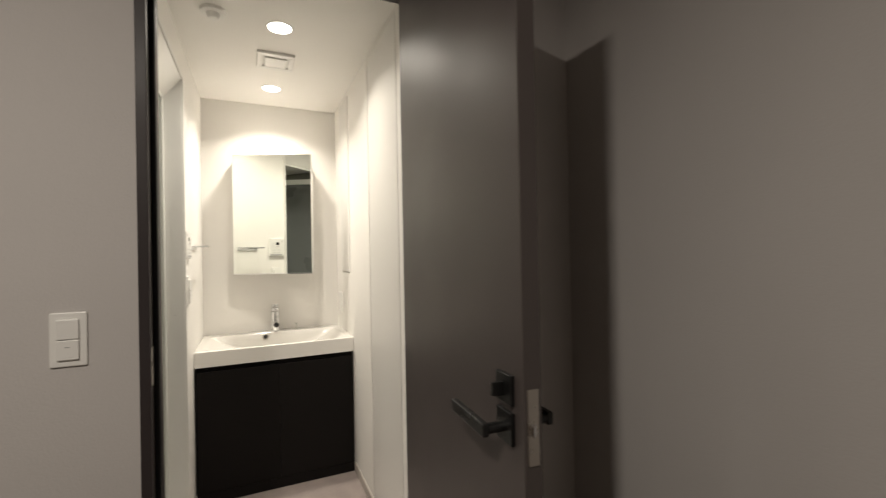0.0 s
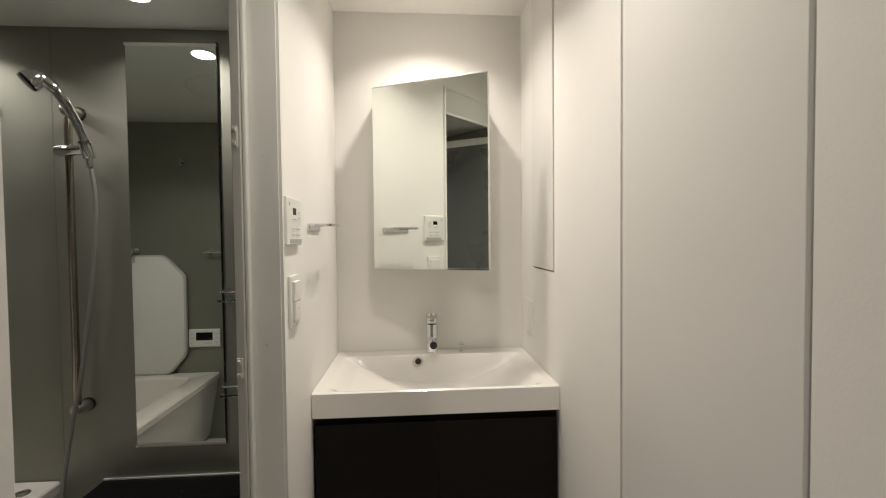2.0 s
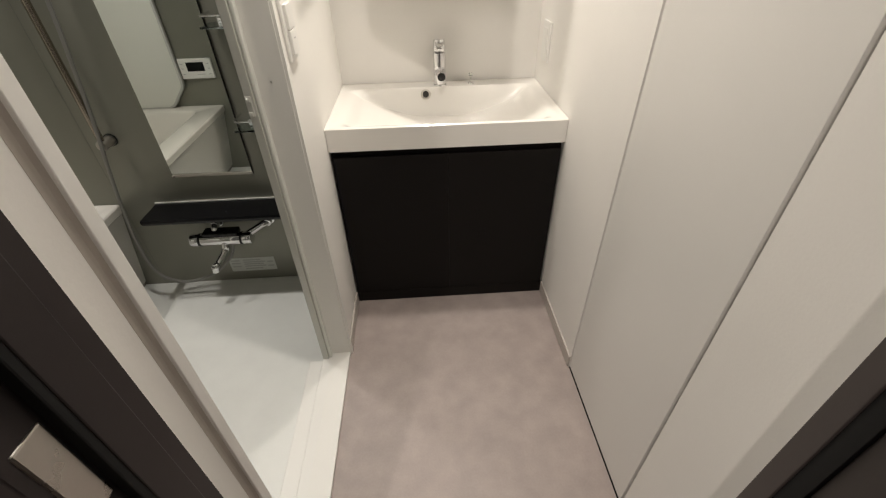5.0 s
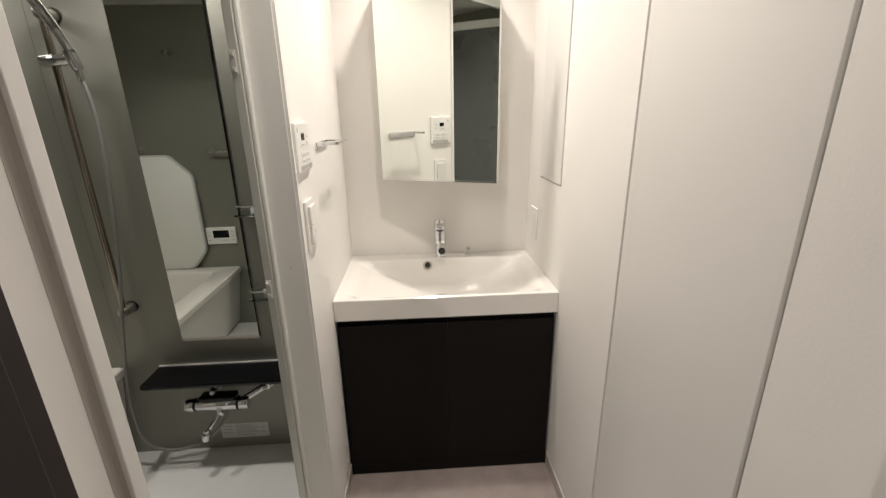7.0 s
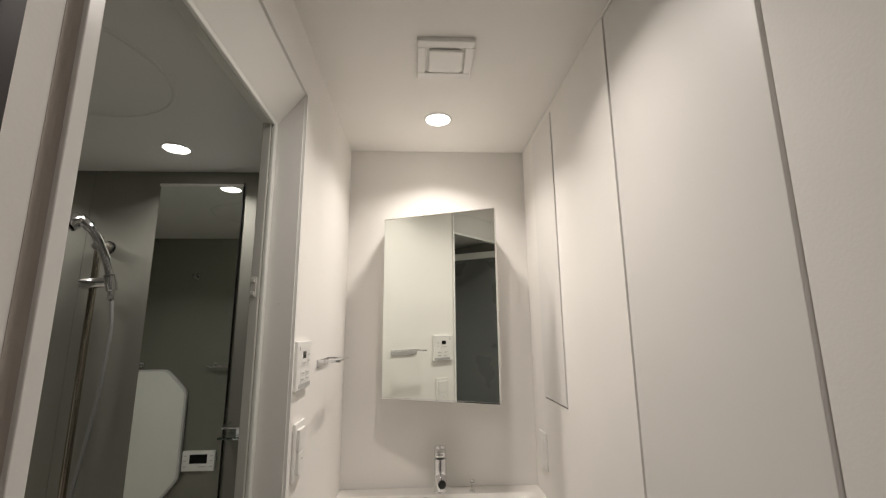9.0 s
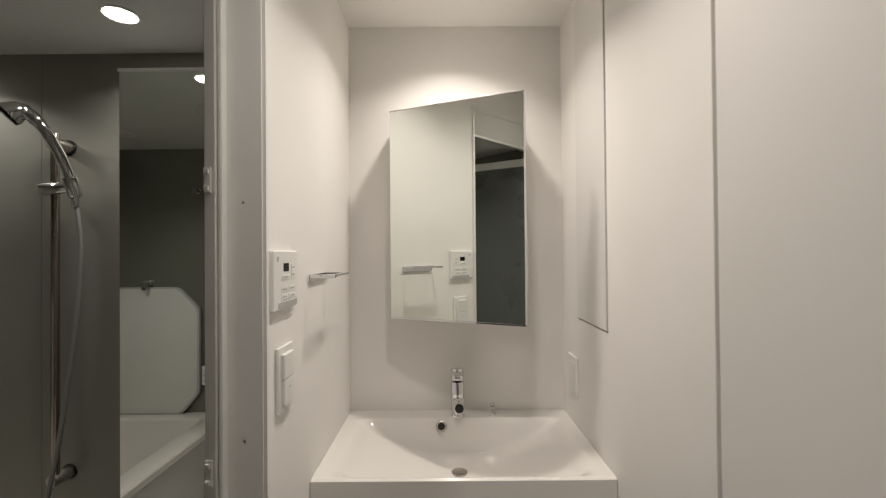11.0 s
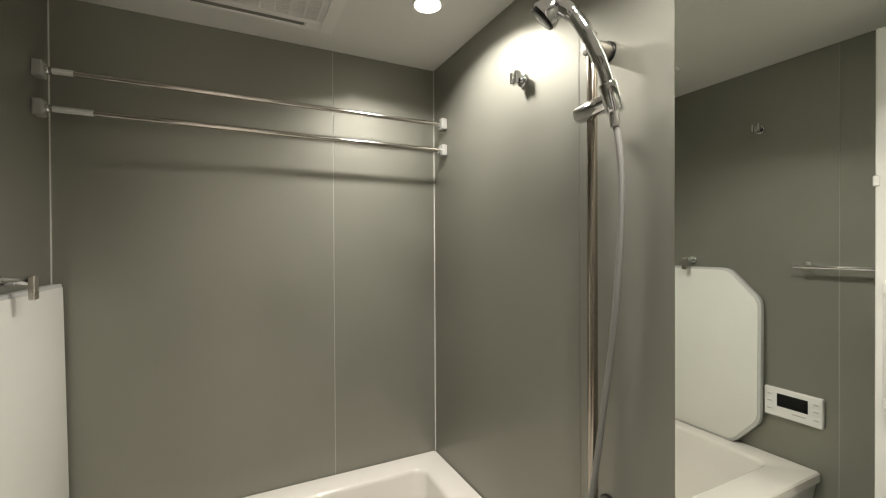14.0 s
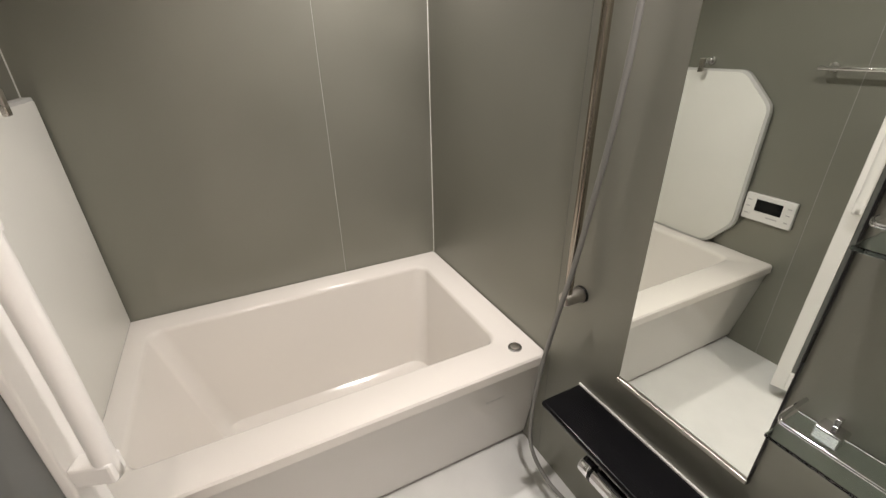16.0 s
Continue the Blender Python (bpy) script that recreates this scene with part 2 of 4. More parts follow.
# ---- floors, ceilings, walls ----
setting("floor", bm_box(0, XE + 0.001, YH0 - 0.001, YN + 0.001, -0.05, 0), M_VINYL, "mauve grey mottled vinyl floor")
setting("hall_floor", bm_box(HX0 - 0.1, HX1 + 0.1, HY0 - 0.1, YH0 - 0.001, -0.05, 0), M_HALLFLOOR, "dark wood plank hall floor")
setting("ceiling", bm_box(-0.08, XE + 0.1, YH1 + 0.001, YN + 0.1, ZC, ZC + 0.1), M_CEIL, "plain white ceiling")
setting("hall_ceiling", bm_box(HX0 - 0.1, HX1 + 0.1, HY0 - 0.1, YH1, ZH, ZH + 0.1), M_CEIL, "plain white hall ceiling")

bm = bm_box(HX0, DX0, YH0, YH1, 0, ZH)
bm_box(DX1, HX1, YH0, YH1, 0, ZH, bm=bm)
bm_box(DX0, DX1, YH0, YH1, DZ, ZH, bm=bm)
setting("wall_hall", bm, M_PAPER_HALL_DIM, "papered hall wall with a doorway, warm grey darkened to cut bounced light")
setting("wall_hall_east", bm_box(HX1, HX1 + 0.1, HY0 - 0.1, YH1, 0, ZH), M_PAPER_HALL_DIM, "papered hall wall, warm grey darkened to cut bounced light")
setting("wall_hall_west", bm_box(HX0 - 0.1, HX0, HY0 - 0.1, YH1, 0, ZH), M_PAPER_HALL_DIM, "papered hall wall, warm grey darkened to cut bounced light")
setting("wall_hall_south", bm_box(HX0, HX1, HY0 - 0.1, HY0, 0, ZH), M_PAPER_HALL_DIM, "papered hall wall, warm grey darkened to cut bounced light")

bm = bm_box(-0.08, 0, YH1, OY0, 0, ZC)
bm_box(-0.08, 0, OY1, YN, 0, ZC, bm=bm)
bm_box(-0.08, 0, OY0, OY1, OZ, ZC, bm=bm)
setting("wall_west", bm, M_PAPER, "white papered wall with the bathroom opening")
setting("wall_north", bm_box(-0.08, XE + 0.1, YN, YN + 0.1, 0, ZC), M_PAPER, "white papered wall behind the washbasin")
GY0, GY1 = 1.542, 2.011                   # closet bay in the right wall
TY0, TY1, TZ0, TZ1 = 2.472, 2.722, 1.147, 2.196
bm = bm_box(XE, XE + 0.1, YH1, GY0, 0, ZC)
bm_box(XE, XE + 0.1, GY1, TY0 - 0.004, 0, ZC, bm=bm)
bm_box(XE, XE + 0.1, TY0 - 0.004, TY1 + 0.004, 0, TZ0 - 0.005, bm=bm)
bm_box(XE, XE + 0.1, TY0 - 0.004, TY1 + 0.004, TZ1 + 0.004, ZC, bm=bm)
bm_box(XE, XE + 0.1, TY1 + 0.004, YN, 0, ZC, bm=bm)
bm_box(XE, XE + 0.1, GY0, GY1, ZC - 0.008, ZC, bm=bm)
setting("wall_east", bm, M_PAPER, "white papered wall with flush storage doors")
setting("trim", bm_box(XE + 0.024, XE + 0.1, GY0, GY1, 0, ZC - 0.008), M_GAP, "grey recess behind the flush closet door")

d = thing("closet_door", "tall flush matte white closet door panel in the wall", "closet door", pose(XE + 0.011, 1.8, 0.014))
part("panel", bm_box(-0.011, 0.010, GY0 + 0.0095 - 1.8, GY1 - 0.0095 - 1.8, 0, ZC - 0.026, 0.0012), M_PANEL, d)
d = thing("wall_cabinet", "narrow white storage cabinet set flush in the wall", "cabinet", pose(XE, 2.597, TZ0))
part("carcass", bm_box(0.021, 0.099, TY0 - 2.601, TY1 - 2.593, -0.005, TZ1 - TZ0 + 0.004), M_GAP, d)
part("door", bm_box(-0.004, 0.018, TY0 - 2.597, TY1 - 2.597, 0, TZ1 - TZ0, 0.001), M_PANEL, d)

# baseboards
bm = bm_box(XE - 0.007, XE, GY1, 2.42, 0.001, 0.055, 0.002)
setting("baseboard", bm, M_BASE, "low beige grey baseboard")
setting("baseboard", bm_box(0, 0.007, OY1 + 0.002, 2.42, 0.001, 0.055, 0.002), M_BASE, "low beige grey baseboard")
setting("baseboard", bm_box(XE - 0.007, XE, YH1 + 0.001, GY0, 0.001, 0.055, 0.002), M_BASE, "low beige grey baseboard")

# bathroom shell: wall panels with sealed joints
bm = bm_box(-1.082, BX1, BY0 - 0.05, BY1 + 0.05, BZ0 - 0.06, BZ0)
bm_box(BX0 - 0.05, -1.083, BY0 - 0.05, BY1 + 0.05, -0.21, -0.15, bm=bm)
setting("bath_floor", bm, M_BFLOOR, "pale grey resin shower floor")
setting("bath_ceiling", bm_box(BX0 - 0.05, -0.08, BY0 - 0.05, BY1 + 0.05, BZ1, BZ1 + 0.1), M_BCEIL, "pale grey satin bathroom ceiling")


def panel_wall(name, label, axis, at, outward, lo, hi, joint, z0, z1, seal=None):
    """A wall of two tall panels with a sealed joint between them."""
    wall = tagged(new(name), label, kind="structure")
    wall.empty_display_size = 0.05
    cuts = [(lo, joint - 0.0010), (joint + 0.0010, hi)]
    for a, b in cuts:
        box = (at, at + outward * 0.05, a, b) if axis == "x" else (a, b, at, at + outward * 0.05)
        bm = bm_box(min(box[:2]), max(box[:2]), min(box[2:]), max(box[2:]), z0, z1, 0.0012)
        part("wall_panel", bm, M_STEEL, wall)
    a, b = joint - 0.0012, joint + 0.0012
    box = (at + outward * 0.0006, at + outward * 0.05, a, b) if axis == "x" else (a, b, at + outward * 0.0006, at + outward * 0.05)
    part("joint_seal", bm_box(min(box[:2]), max(box[:2]), min(box[2:]), max(box[2:]), z0, z1), seal or M_JOINT, wall, "thin sealant line")
    return wall


panel_wall("wall_bath_back", "satin grey steel bathroom wall panels", "x", BX0, -1, BY0 - 0.05, BY1 + 0.05, 2.241, BZ0, BZ1)
panel_wall("wall_bath_mirror", "satin grey steel wall panels with shower and mirror", "y", BY1, 1, BX0, BX1 + 0.027, -0.942, BZ0, BZ1, M_DARKJOINT)
panel_wall("wall_bath_near", "satin grey steel bathroom wall panels", "y", BY0, -1, BX0, BX1 + 0.027, -0.897, BZ0, BZ1, M_FAINTJOINT)
for y in (BY0 + 0.0015, BY1 - 0.0015):
    setting("trim", bm_box(BX0, BX0 + 0.003, y - 0.0015, y + 0.0015, 0.398, BZ1), M_SEAL, "white sealant line in the corner")
bm = bm_box(BX1, -0.078, BY0, 1.478, BZ0, BZ1)
bm_box(BX1, -0.078, 2.112, BY1, BZ0, BZ1, bm=bm)
setting("wall_bath_door", bm, M_STEEL, "satin grey steel wall panels beside the bathroom door")

# frame of the bathroom door
f = thing("door_frame_bath", "white coated aluminium bathroom door frame", "door frame", pose(-0.1, 1.8, 0), kind="structure")


def local(bm, ob):
    bmesh.ops.transform(bm, matrix=ob.matrix_basis.inverted(), verts=bm.verts)
    return bm


part("jamb_liner", local(bm_box(-0.0975, -0.076, 2.108, OY1 - 0.001, 0.0, OZ - 0.002, 0.002), f), M_JAMB, f, "grey inner jamb")
bm = bm_box(-0.0755, -0.066, 2.114, OY1 - 0.0015, 0.0, OZ - 0.002, 0.003)
part("jamb", local(bm, f), M_ALU, f)
bm = bm_box(-0.0975, -0.076, OY0 + 0.001, 1.484, 0.0, OZ - 0.002, 0.002)
bm_box(-0.0755, -0.066, OY0 + 0.0015, 1.476, 0.0, OZ - 0.002, 0.003, bm=bm)
part("jamb", local(bm, f), M_ALU, f)
part("head_liner", local(bm_box(-0.097, -0.0765, 1.485, 2.107, 1.945, OZ - 0.002, 0.001), f), M_JAMB, f, "grey inner head")
part("head", local(bm_box(-0.0755, -0.066, 1.477, 2.1135, 1.944, OZ - 0.002, 0.002), f), M_ALU, f)
bm = bm_box(-0.098, -0.062, OY0 + 0.001, OY1 - 0.001, BZ0, 0.012, 0.003)
bm_box(-0.148, -0.098, 1.485, 2.107, BZ0, 0.006, 0.004, bm=bm)
part("sill", local(bm, f), M_TRIM, f)
for z in (0.912, 1.465):
    bm = bm_box(-0.096, -0.082, 2.103, 2.1085, z + 0.018, z + 0.068, 0.002)
    bm_box(-0.094, -0.084, 2.098, 2.104, z + 0.022, z + 0.032, 0.002, bm=bm)
    bm_box(-0.094, -0.084, 2.098, 2.104, z + 0.054, z + 0.064, 0.002, bm=bm)
    part("strike", local(bm, f), M_JAMB, f, "small grey latch strike")
for z in (1.003, 1.468):
    part("screw", local(bm_cyl((-0.034, OY1 - 0.0005, z), (-0.034, OY1 - 0.004, z), 0.0035, seg=12, bevel=0.0008), f), M_JAMB, f)
# lining of the opening in the wall
bm = bm_box(-0.066, 0.002, OY1 - 0.004, OY1 - 0.0005, 0.0, OZ - 0.004)
bm_box(-0.066, 0.002, OY0 + 0.0005, OY0 + 0.004, 0.0, OZ - 0.004, bm=bm)
bm_prism([(0.002, OZ - 0.0005), (0.002, OZ - 0.004), (-0.0655, 1.956), (-0.0655, OZ - 0.0005)], "y", OY0 + 0.0045, OY1 - 0.0045, bm=bm)
bm_box(-0.066, 0.0, OY0 + 0.004, OY1 - 0.004, -0.01, 0.012, bm=bm)
setting("trim", bm, M_LINING, "pale grey lining round the bathroom opening")

setting("trim", bm_box(-0.0005, 0.010, 1.4100, OY0 + 0.0045, 0, OZ + 0.018, 0.0015), M_TRIM, "narrow white casing beside the bathroom opening")
# strip beside the casing; its beige carries the soft shade of the groove
setting("trim", bm_prism([(-0.0005, 1.4100), (0.0060, 1.4100), (0.0022, 1.4065), (0.0010, 1.4030), (0.0004, 1.399), (-0.0005, 1.399)], "z", 0, OZ + 0.018), M_GROOVE_SHADE, "beige groove strip beside the casing, with its soft shade in the colour")

bm = bm_box(-0.0005, 0.0090, OY1 - 0.0005, OY1 + 0.010, 0, OZ + 0.012)
bm_box(-0.0005, 0.0090, OY0 + 0.0045, OY1 - 0.0005, OZ - 0.0005, OZ + 0.012, bm=bm)
setting("trim", bm, M_TRIM, "thin white edge trim round the bathroom opening")

# frame of the hall door
f = thing("door_frame_hall", "dark brown wooden door frame", "door frame", pose(0.39, 1.3, 0), kind="structure")
bm = bm_box(DX0, DX0 + 0.023, YH0 - 0.006, YH0 + 0.037, 0, DZ, 0.0015)
bm_box(DX0, DX0 + 0.035, YH0 + 0.040, YH0 + 0.073, 0, DZ, 0.0015, bm=bm)
bm_box(DX0, DX0 + 0.003, YH0 + 0.073, YH1 + 0.001, 0, DZ, bm=bm)
# left jamb and head: brown darkened for shade; right jamb has the lighter door brown
part("jamb", local(bm, f), M_DARKFR_SHADED, f)
part("gasket", local(bm_box(DX0 + 0.001, DX0 + 0.034, YH0 + 0.033, YH0 + 0.0405, 0, DZ, 0.001), f), M_BLACKGAP, f)
bm = bm_box(DX1 - 0.012, DX1, YH0 - 0.006, YH0 + 0.066, 0, DZ, 0.0015)
bm_box(DX1 - 0.022, DX1, YH0 + 0.089, YH1 + 0.001, 0, DZ, 0.0015, bm=bm)
part("jamb", local(bm, f), M_DARK, f)
part("gasket", local(bm_box(DX1 - 0.018, DX1, YH0 + 0.066, YH0 + 0.089, 0, DZ, 0.001), f), M_BLACKGAP, f)
part("head", local(bm_box(DX0 + 0.0235, DX1 - 0.0225, YH0 - 0.006, YH1 + 0.004, DZ - 0.03, DZ, 0.0015), f), M_DARKFR_SHADED, f)
part("strike", local(bm_box(DX0 + 0.012, DX0 + 0.0245, YH0 + 0.004, YH0 + 0.030, 0.935, 1.035, 0.002), f), M_SATIN, f, "satin metal strike plate")

# ---- hall things ----
door = thing("hall_door", "dark brown flush door standing open into the hall", "door", pose(0.706, 1.206, -0.004, 0, 0, -93.0))
LEN, TH = 0.680, 0.033
part("leaf", bm_box(0, LEN, 0, TH, 0.010, 2.108, 0.0015), M_DARK, door)
part("lock_plate", bm_box(LEN - 0.001, LEN + 0.0018, 0.006, TH - 0.006, 0.920, 1.042, 0.0012), M_SATIN, door, "satin metal lock plate")
part("latch", bm_prism([(LEN, 0.011), (LEN + 0.011, 0.011), (LEN, 0.025)], "z", 0.969, 0.986), M_CHROME, door)
HXP = LEN - 0.052
for side, y in ((-1, 0.0), (1, TH)):
    h = part("lever_handle", bm_box(HXP - 0.025, HXP + 0.025, y, y + side * 0.008, 0.942, 0.996, 0.0015), M_BLACKMAT, door, "black square lever handle")
    bm = bm_cyl((HXP, y + side * 0.006, 0.969), (HXP, y + side * 0.048, 0.969), 0.009, bevel=0.001)
    bm_box(HXP - 0.125, HXP + 0.010, y + side * 0.040, y + side * 0.052, 0.959, 0.981, 0.002, bm=bm)
    part("lever", bm, M_BLACKMAT, h)
    if side < 0:
        t = part("thumb_turn", bm_box(HXP - 0.025, HXP + 0.025, y, y - 0.008, 1.008, 1.058, 0.0015), M_BLACKMAT, door, "black square privacy lock")
        part("knob", bm_box(HXP - 0.004, HXP + 0.004, y - 0.007, y - 0.030, 1.021, 1.044, 0.0015), M_BLACKMAT, t)
    else:
        part("lock_plate", bm_box(HXP - 0.025, HXP + 0.025, y, y + 0.008, 1.008, 1.058, 0.0015), M_BLACKMAT, door)


def switch_plate(label, m, rockers=2, wide=0.070, high=0.125, deep=0.010):
    """A wall switch in its own plane: x along the wall, z up, and -y out of the wall."""
    s = thing("light_switch", label, "light switch", m)
    part("plate", bm_box(-wide / 2, wide / 2, -deep * 0.6, 0, -high / 2, high / 2, 0.0025), M_TRIM, s)
    h = (high - 0.03) / rockers
    for i in range(rockers):
        z = -high / 2 + 0.015 + i * h
        r = part("rocker", bm_box(-wide / 2 + 0.014, wide / 2 - 0.014, -deep - 0.002, -deep * 0.6 + 0.001, z + 0.0008, z + h - 0.0008, 0.002), M_TRIM, s)
        if i == 0:
            part("mark", bm_box(-0.005, 0.005, -deep - 0.0028, -deep - 0.0018, z + h * 0.62, z + h * 0.62 + 0.002), M_GREYPRINT, r)
    return s


switch_plate("white double rocker light switch on the hall wall", pose(-0.1075, YH0, 1.073))
switch_plate("white double rocker switch on the washroom wall", pose(0, 2.238, 1.097, 0, 0, 90), 2, 0.084, 0.140, 0.014)


# ---- washroom things ----
def downlight(x, y, z, r, label):
    d = thing("downlight", label, "ceiling light", pose(x, y, z), "recessed downlights")
    part("ring", bm_ring(0, 0, 0, r, r + 0.008, 0.004), M_TRIM, d, smooth=True)
    part("lens", bm_cyl((0, 0, -0.0005), (0, 0, -0.003), r, seg=40), M_LENS, d, "glowing warm white lens")


for x, y in ((0.400, 1.876), (0.391, 2.595)):
    downlight(x, y, ZC, 0.047, "round recessed warm downlight in the white ceiling")
for x, y in ((-1.347, 2.440), (-0.517, 2.448)):
    downlight(x, y, BZ1, 0.040, "round recessed downlight in the bathroom ceiling")
downlight(-0.35, -0.24, ZH, 0.05, "round recessed downlight in the hall ceiling")

v = thing("ceiling_vent", "square white exhaust vent in the washroom ceiling", "vent", pose(0.397, 2.205, ZC))
bm = bm_box(-0.085, 0.085, -0.092, -0.062, -0.014, 0, 0.003)
bm_box(-0.085, 0.085, 0.062, 0.092, -0.014, 0, 0.003, bm=bm)
bm_box(-0.085, -0.06, -0.062, 0.062, -0.014, 0, 0.003, bm=bm)
bm_box(0.06, 0.085, -0.062, 0.062, -0.014, 0, 0.003, bm=bm)
part("frame", bm, M_TRIM, v)
part("cover", bm_box(-0.05, 0.05, -0.052, 0.052, -0.018, -0.010, 0.003), M_TRIM, v)
part("duct", bm_box(-0.06, 0.06, -0.062, 0.062, -0.006, -0.001), M_LINING, v)

s = thing("smoke_detector", "small round white smoke detector on the ceiling", "smoke detector", pose(0.154, 1.837, ZC))
part("base", bm_cyl((0, 0, 0), (0, 0, -0.014), 0.048, 0.046, 32, 0.002), M_TRIM, s, smooth=True)
part("sensor", bm_cyl((0, 0, -0.013), (0, 0, -0.034), 0.026, 0.018, 24, 0.003), M_TRIM, s, smooth=True)

# washbasin cabinet
VY0, VX0, VX1 = 2.420, 0.0015, XE - 0.0015
van = thing("vanity_cabinet", "black brown wooden vanity cabinet with two handleless doors", "cabinet", pose(0.4, 2.66, 0))
bm = bm_box(0.004, XE - 0.004, VY0 + 0.022, YN - 0.002, 0.0, 0.635, 0.0)
bm_box(0.004, 0.030, VY0 + 0.022, YN - 0.002, 0.635, 0.692, bm=bm)
bm_box(XE - 0.030, XE - 0.004, VY0 + 0.022, YN - 0.002, 0.635, 0.692, bm=bm)
bm_box(0.030, XE - 0.030, VY0 + 0.022, VY0 + 0.034, 0.635, 0.692, bm=bm)
part("body", local(bm, van), M_VANITY, van)
part("kick_board", local(bm_box(0.006, XE - 0.006, VY0 - 0.002, VY0 + 0.021, 0.001, 0.052, 0.001), van), M_VANITY, van)
for a, b in ((0.010, 0.4016), (0.4024, XE - 0.010)):
    part("door", local(bm_box(a, b, VY0, VY0 + 0.020, 0.054, 0.668, 0.0005), van), M_VANITY, van)

basin = thing("washbasin", "white moulded basin top with sloping sides", "washbasin", pose(0.4, 2.66, 0))


def step(a, b, v):
    s = min(1.0, max(0.0, (v - a) / (b - a)))
    return s * s * (3 - 2 * s)


def sag(a, b, v):
    """A slope that leaves the rim with a short round and flattens towards the bottom."""
    s = min(1.0, max(0.0, (v - a) / (b - a)))
    return math.sin(s * math.pi / 2) * step(0.0, 0.22, s + 0.02)


def basin_top():
    zt, zb, nx, ny = 0.774, 0.693, 110, 70
    y0, y1 = VY0 - 0.004, YN - 0.002
    own = bmesh.new()
    grid = []
    for j in range(ny + 1):
        row = []
        for i in range(nx + 1):
            x, y = VX0 + (VX1 - VX0) * i / nx, y0 + (y1 - y0) * j / ny
            side = min(sag(0.030, 0.385, x), sag(XE - 0.030, XE - 0.350, x))
            depth = 0.120 * side * step(2.426, 2.482, y) * (1 - step(2.792, 2.826, y)) * (1 - 0.10 * step(2.55, 2.78, y))
            row.append(own.verts.new((x, y, zt - depth - 0.004 * (1 if j == 0 else 0))))
        grid.append(row)
    for j in range(ny):
        for i in range(nx):
            own.faces.new((grid[j][i], grid[j][i + 1], grid[j + 1][i + 1], grid[j + 1][i]))
    loop = [grid[0][i] for i in range(nx + 1)] + [grid[j][nx] for j in range(1, ny + 1)] \
        + [grid[ny][i] for i in range(nx - 1, -1, -1)] + [grid[j][0] for j in range(ny - 1, 0, -1)]
    low = [own.verts.new((p.co.x, p.co.y, zb)) for p in loop]
    for k in range(len(loop)):
        n = (k + 1) % len(loop)
        own.faces.new((loop[n], loop[k], low[k], low[n]))
    return own


part("bowl", local(basin_top(), basin), M_CERAMIC, basin, smooth=True)
bm = bm_ring(0, 0, 0, 0.0125, 0.0200, 0.004, 32)
bmesh.ops.transform(bm, matrix=pose(0.342, 2.8105, 0.7505, -112, 0, 0), verts=bm.verts)
o = part("overflow", local(bm, basin), M_SATIN, basin, "chrome overflow ring", True)
bm = bm_cyl((0, 0, 0.0), (0, 0, -0.0012), 0.0127, seg=24)
bmesh.ops.transform(bm, matrix=pose(0.342, 2.8105, 0.7505, -112, 0, 0), verts=bm.verts)
part("hole", local(bm, basin), M_BLACKHOLE, o)
part("drain", local(bm_cyl((0.400, 2.668, 0.657), (0.400, 2.668, 0.665), 0.026, seg=32, bevel=0.003), basin), M_SATIN, basin, "round metal pop-up drain", True)

fa = thing("basin_faucet", "chrome single lever faucet standing on the basin", "faucet", pose(0.402, 2.852, 0.7745))
part("base", bm_cyl((0, 0, -0.001), (0, 0, 0.006), 0.027, 0.025, 32, 0.002), M_CHROME, fa, smooth=True)
part("body", bm_cyl((0, 0, 0.005), (0, 0.004, 0.122), 0.0240, 0.0250, 32, 0.002), M_CHROME, fa, smooth=True)
sp = part("spout", bm_cyl((0, -0.010, 0.056), (0.003, -0.066, 0.048), 0.0185, 0.0170, 28, 0.003), M_CHROME, fa, smooth=True)
part("outlet", bm_cyl((0.003, -0.064, 0.0483), (0.0035, -0.074, 0.0470), 0.0160, 0.0150, 24, 0.002), M_BLACKMAT, sp, "black hose spout tip", True)
bm = bm_cyl((0, 0.004, 0.125), (0, 0.010, 0.168), 0.0258, 0.0225, 32, 0.006)
bm_prism([(0.006, 0.150), (-0.034, 0.136), (-0.037, 0.142), (-0.030, 0.152), (0.006, 0.169)], "x", -0.0165, 0.0165, 0.003, bm=bm)
part("lever", bm, M_CHROME, fa, smooth=True)

pl = thing("drain_knob", "small clear and chrome pop-up drain knob on the basin", "drain knob", pose(0.528, 2.850, 0.7745))
part("foot", bm_cyl((0, 0, -0.001), (0, 0, 0.006), 0.012, 0.010, 20, 0.001), M_CHROME, pl, smooth=True)
part("stem", bm_cyl((0, 0, 0.005), (0, 0, 0.034), 0.0035, seg=12), M_CLEARP, pl)
part("cap", bm_cyl((0, 0, 0.032), (0, 0, 0.042), 0.009, 0.008, 20, 0.002), M_CLEARP, pl, smooth=True)

# mirror cabinet with its door ajar
MZ0, MZ1 = 1.146, 1.851
mc = thing("mirror_cabinet", "white wall cabinet with a mirrored door slightly open", "mirror cabinet", pose(0.40, YN, MZ0))
bm = bm_box(0.172, 0.636, 2.772, YN - 0.0005, MZ0 + 0.004, MZ1 - 0.004, 0.002)
part("body", local(bm, mc), M_PANEL, mc)
hinge = pose(0.175 - 0.40, 2.756 - YN, 0, 0, 0, -23.3)
md = part("mirror_door", bm_box(0, 0.465, -0.004, 0.014, 0, MZ1 - MZ0, 0.001), M_TRIM, mc, "white door backing with bright edge")
md.matrix_basis = hinge
part("mirror", bm_box(0.002, 0.463, -0.0062, -0.0042, 0.004, MZ1 - MZ0 - 0.002), M_MIRROR, md, "clear mirror glass")
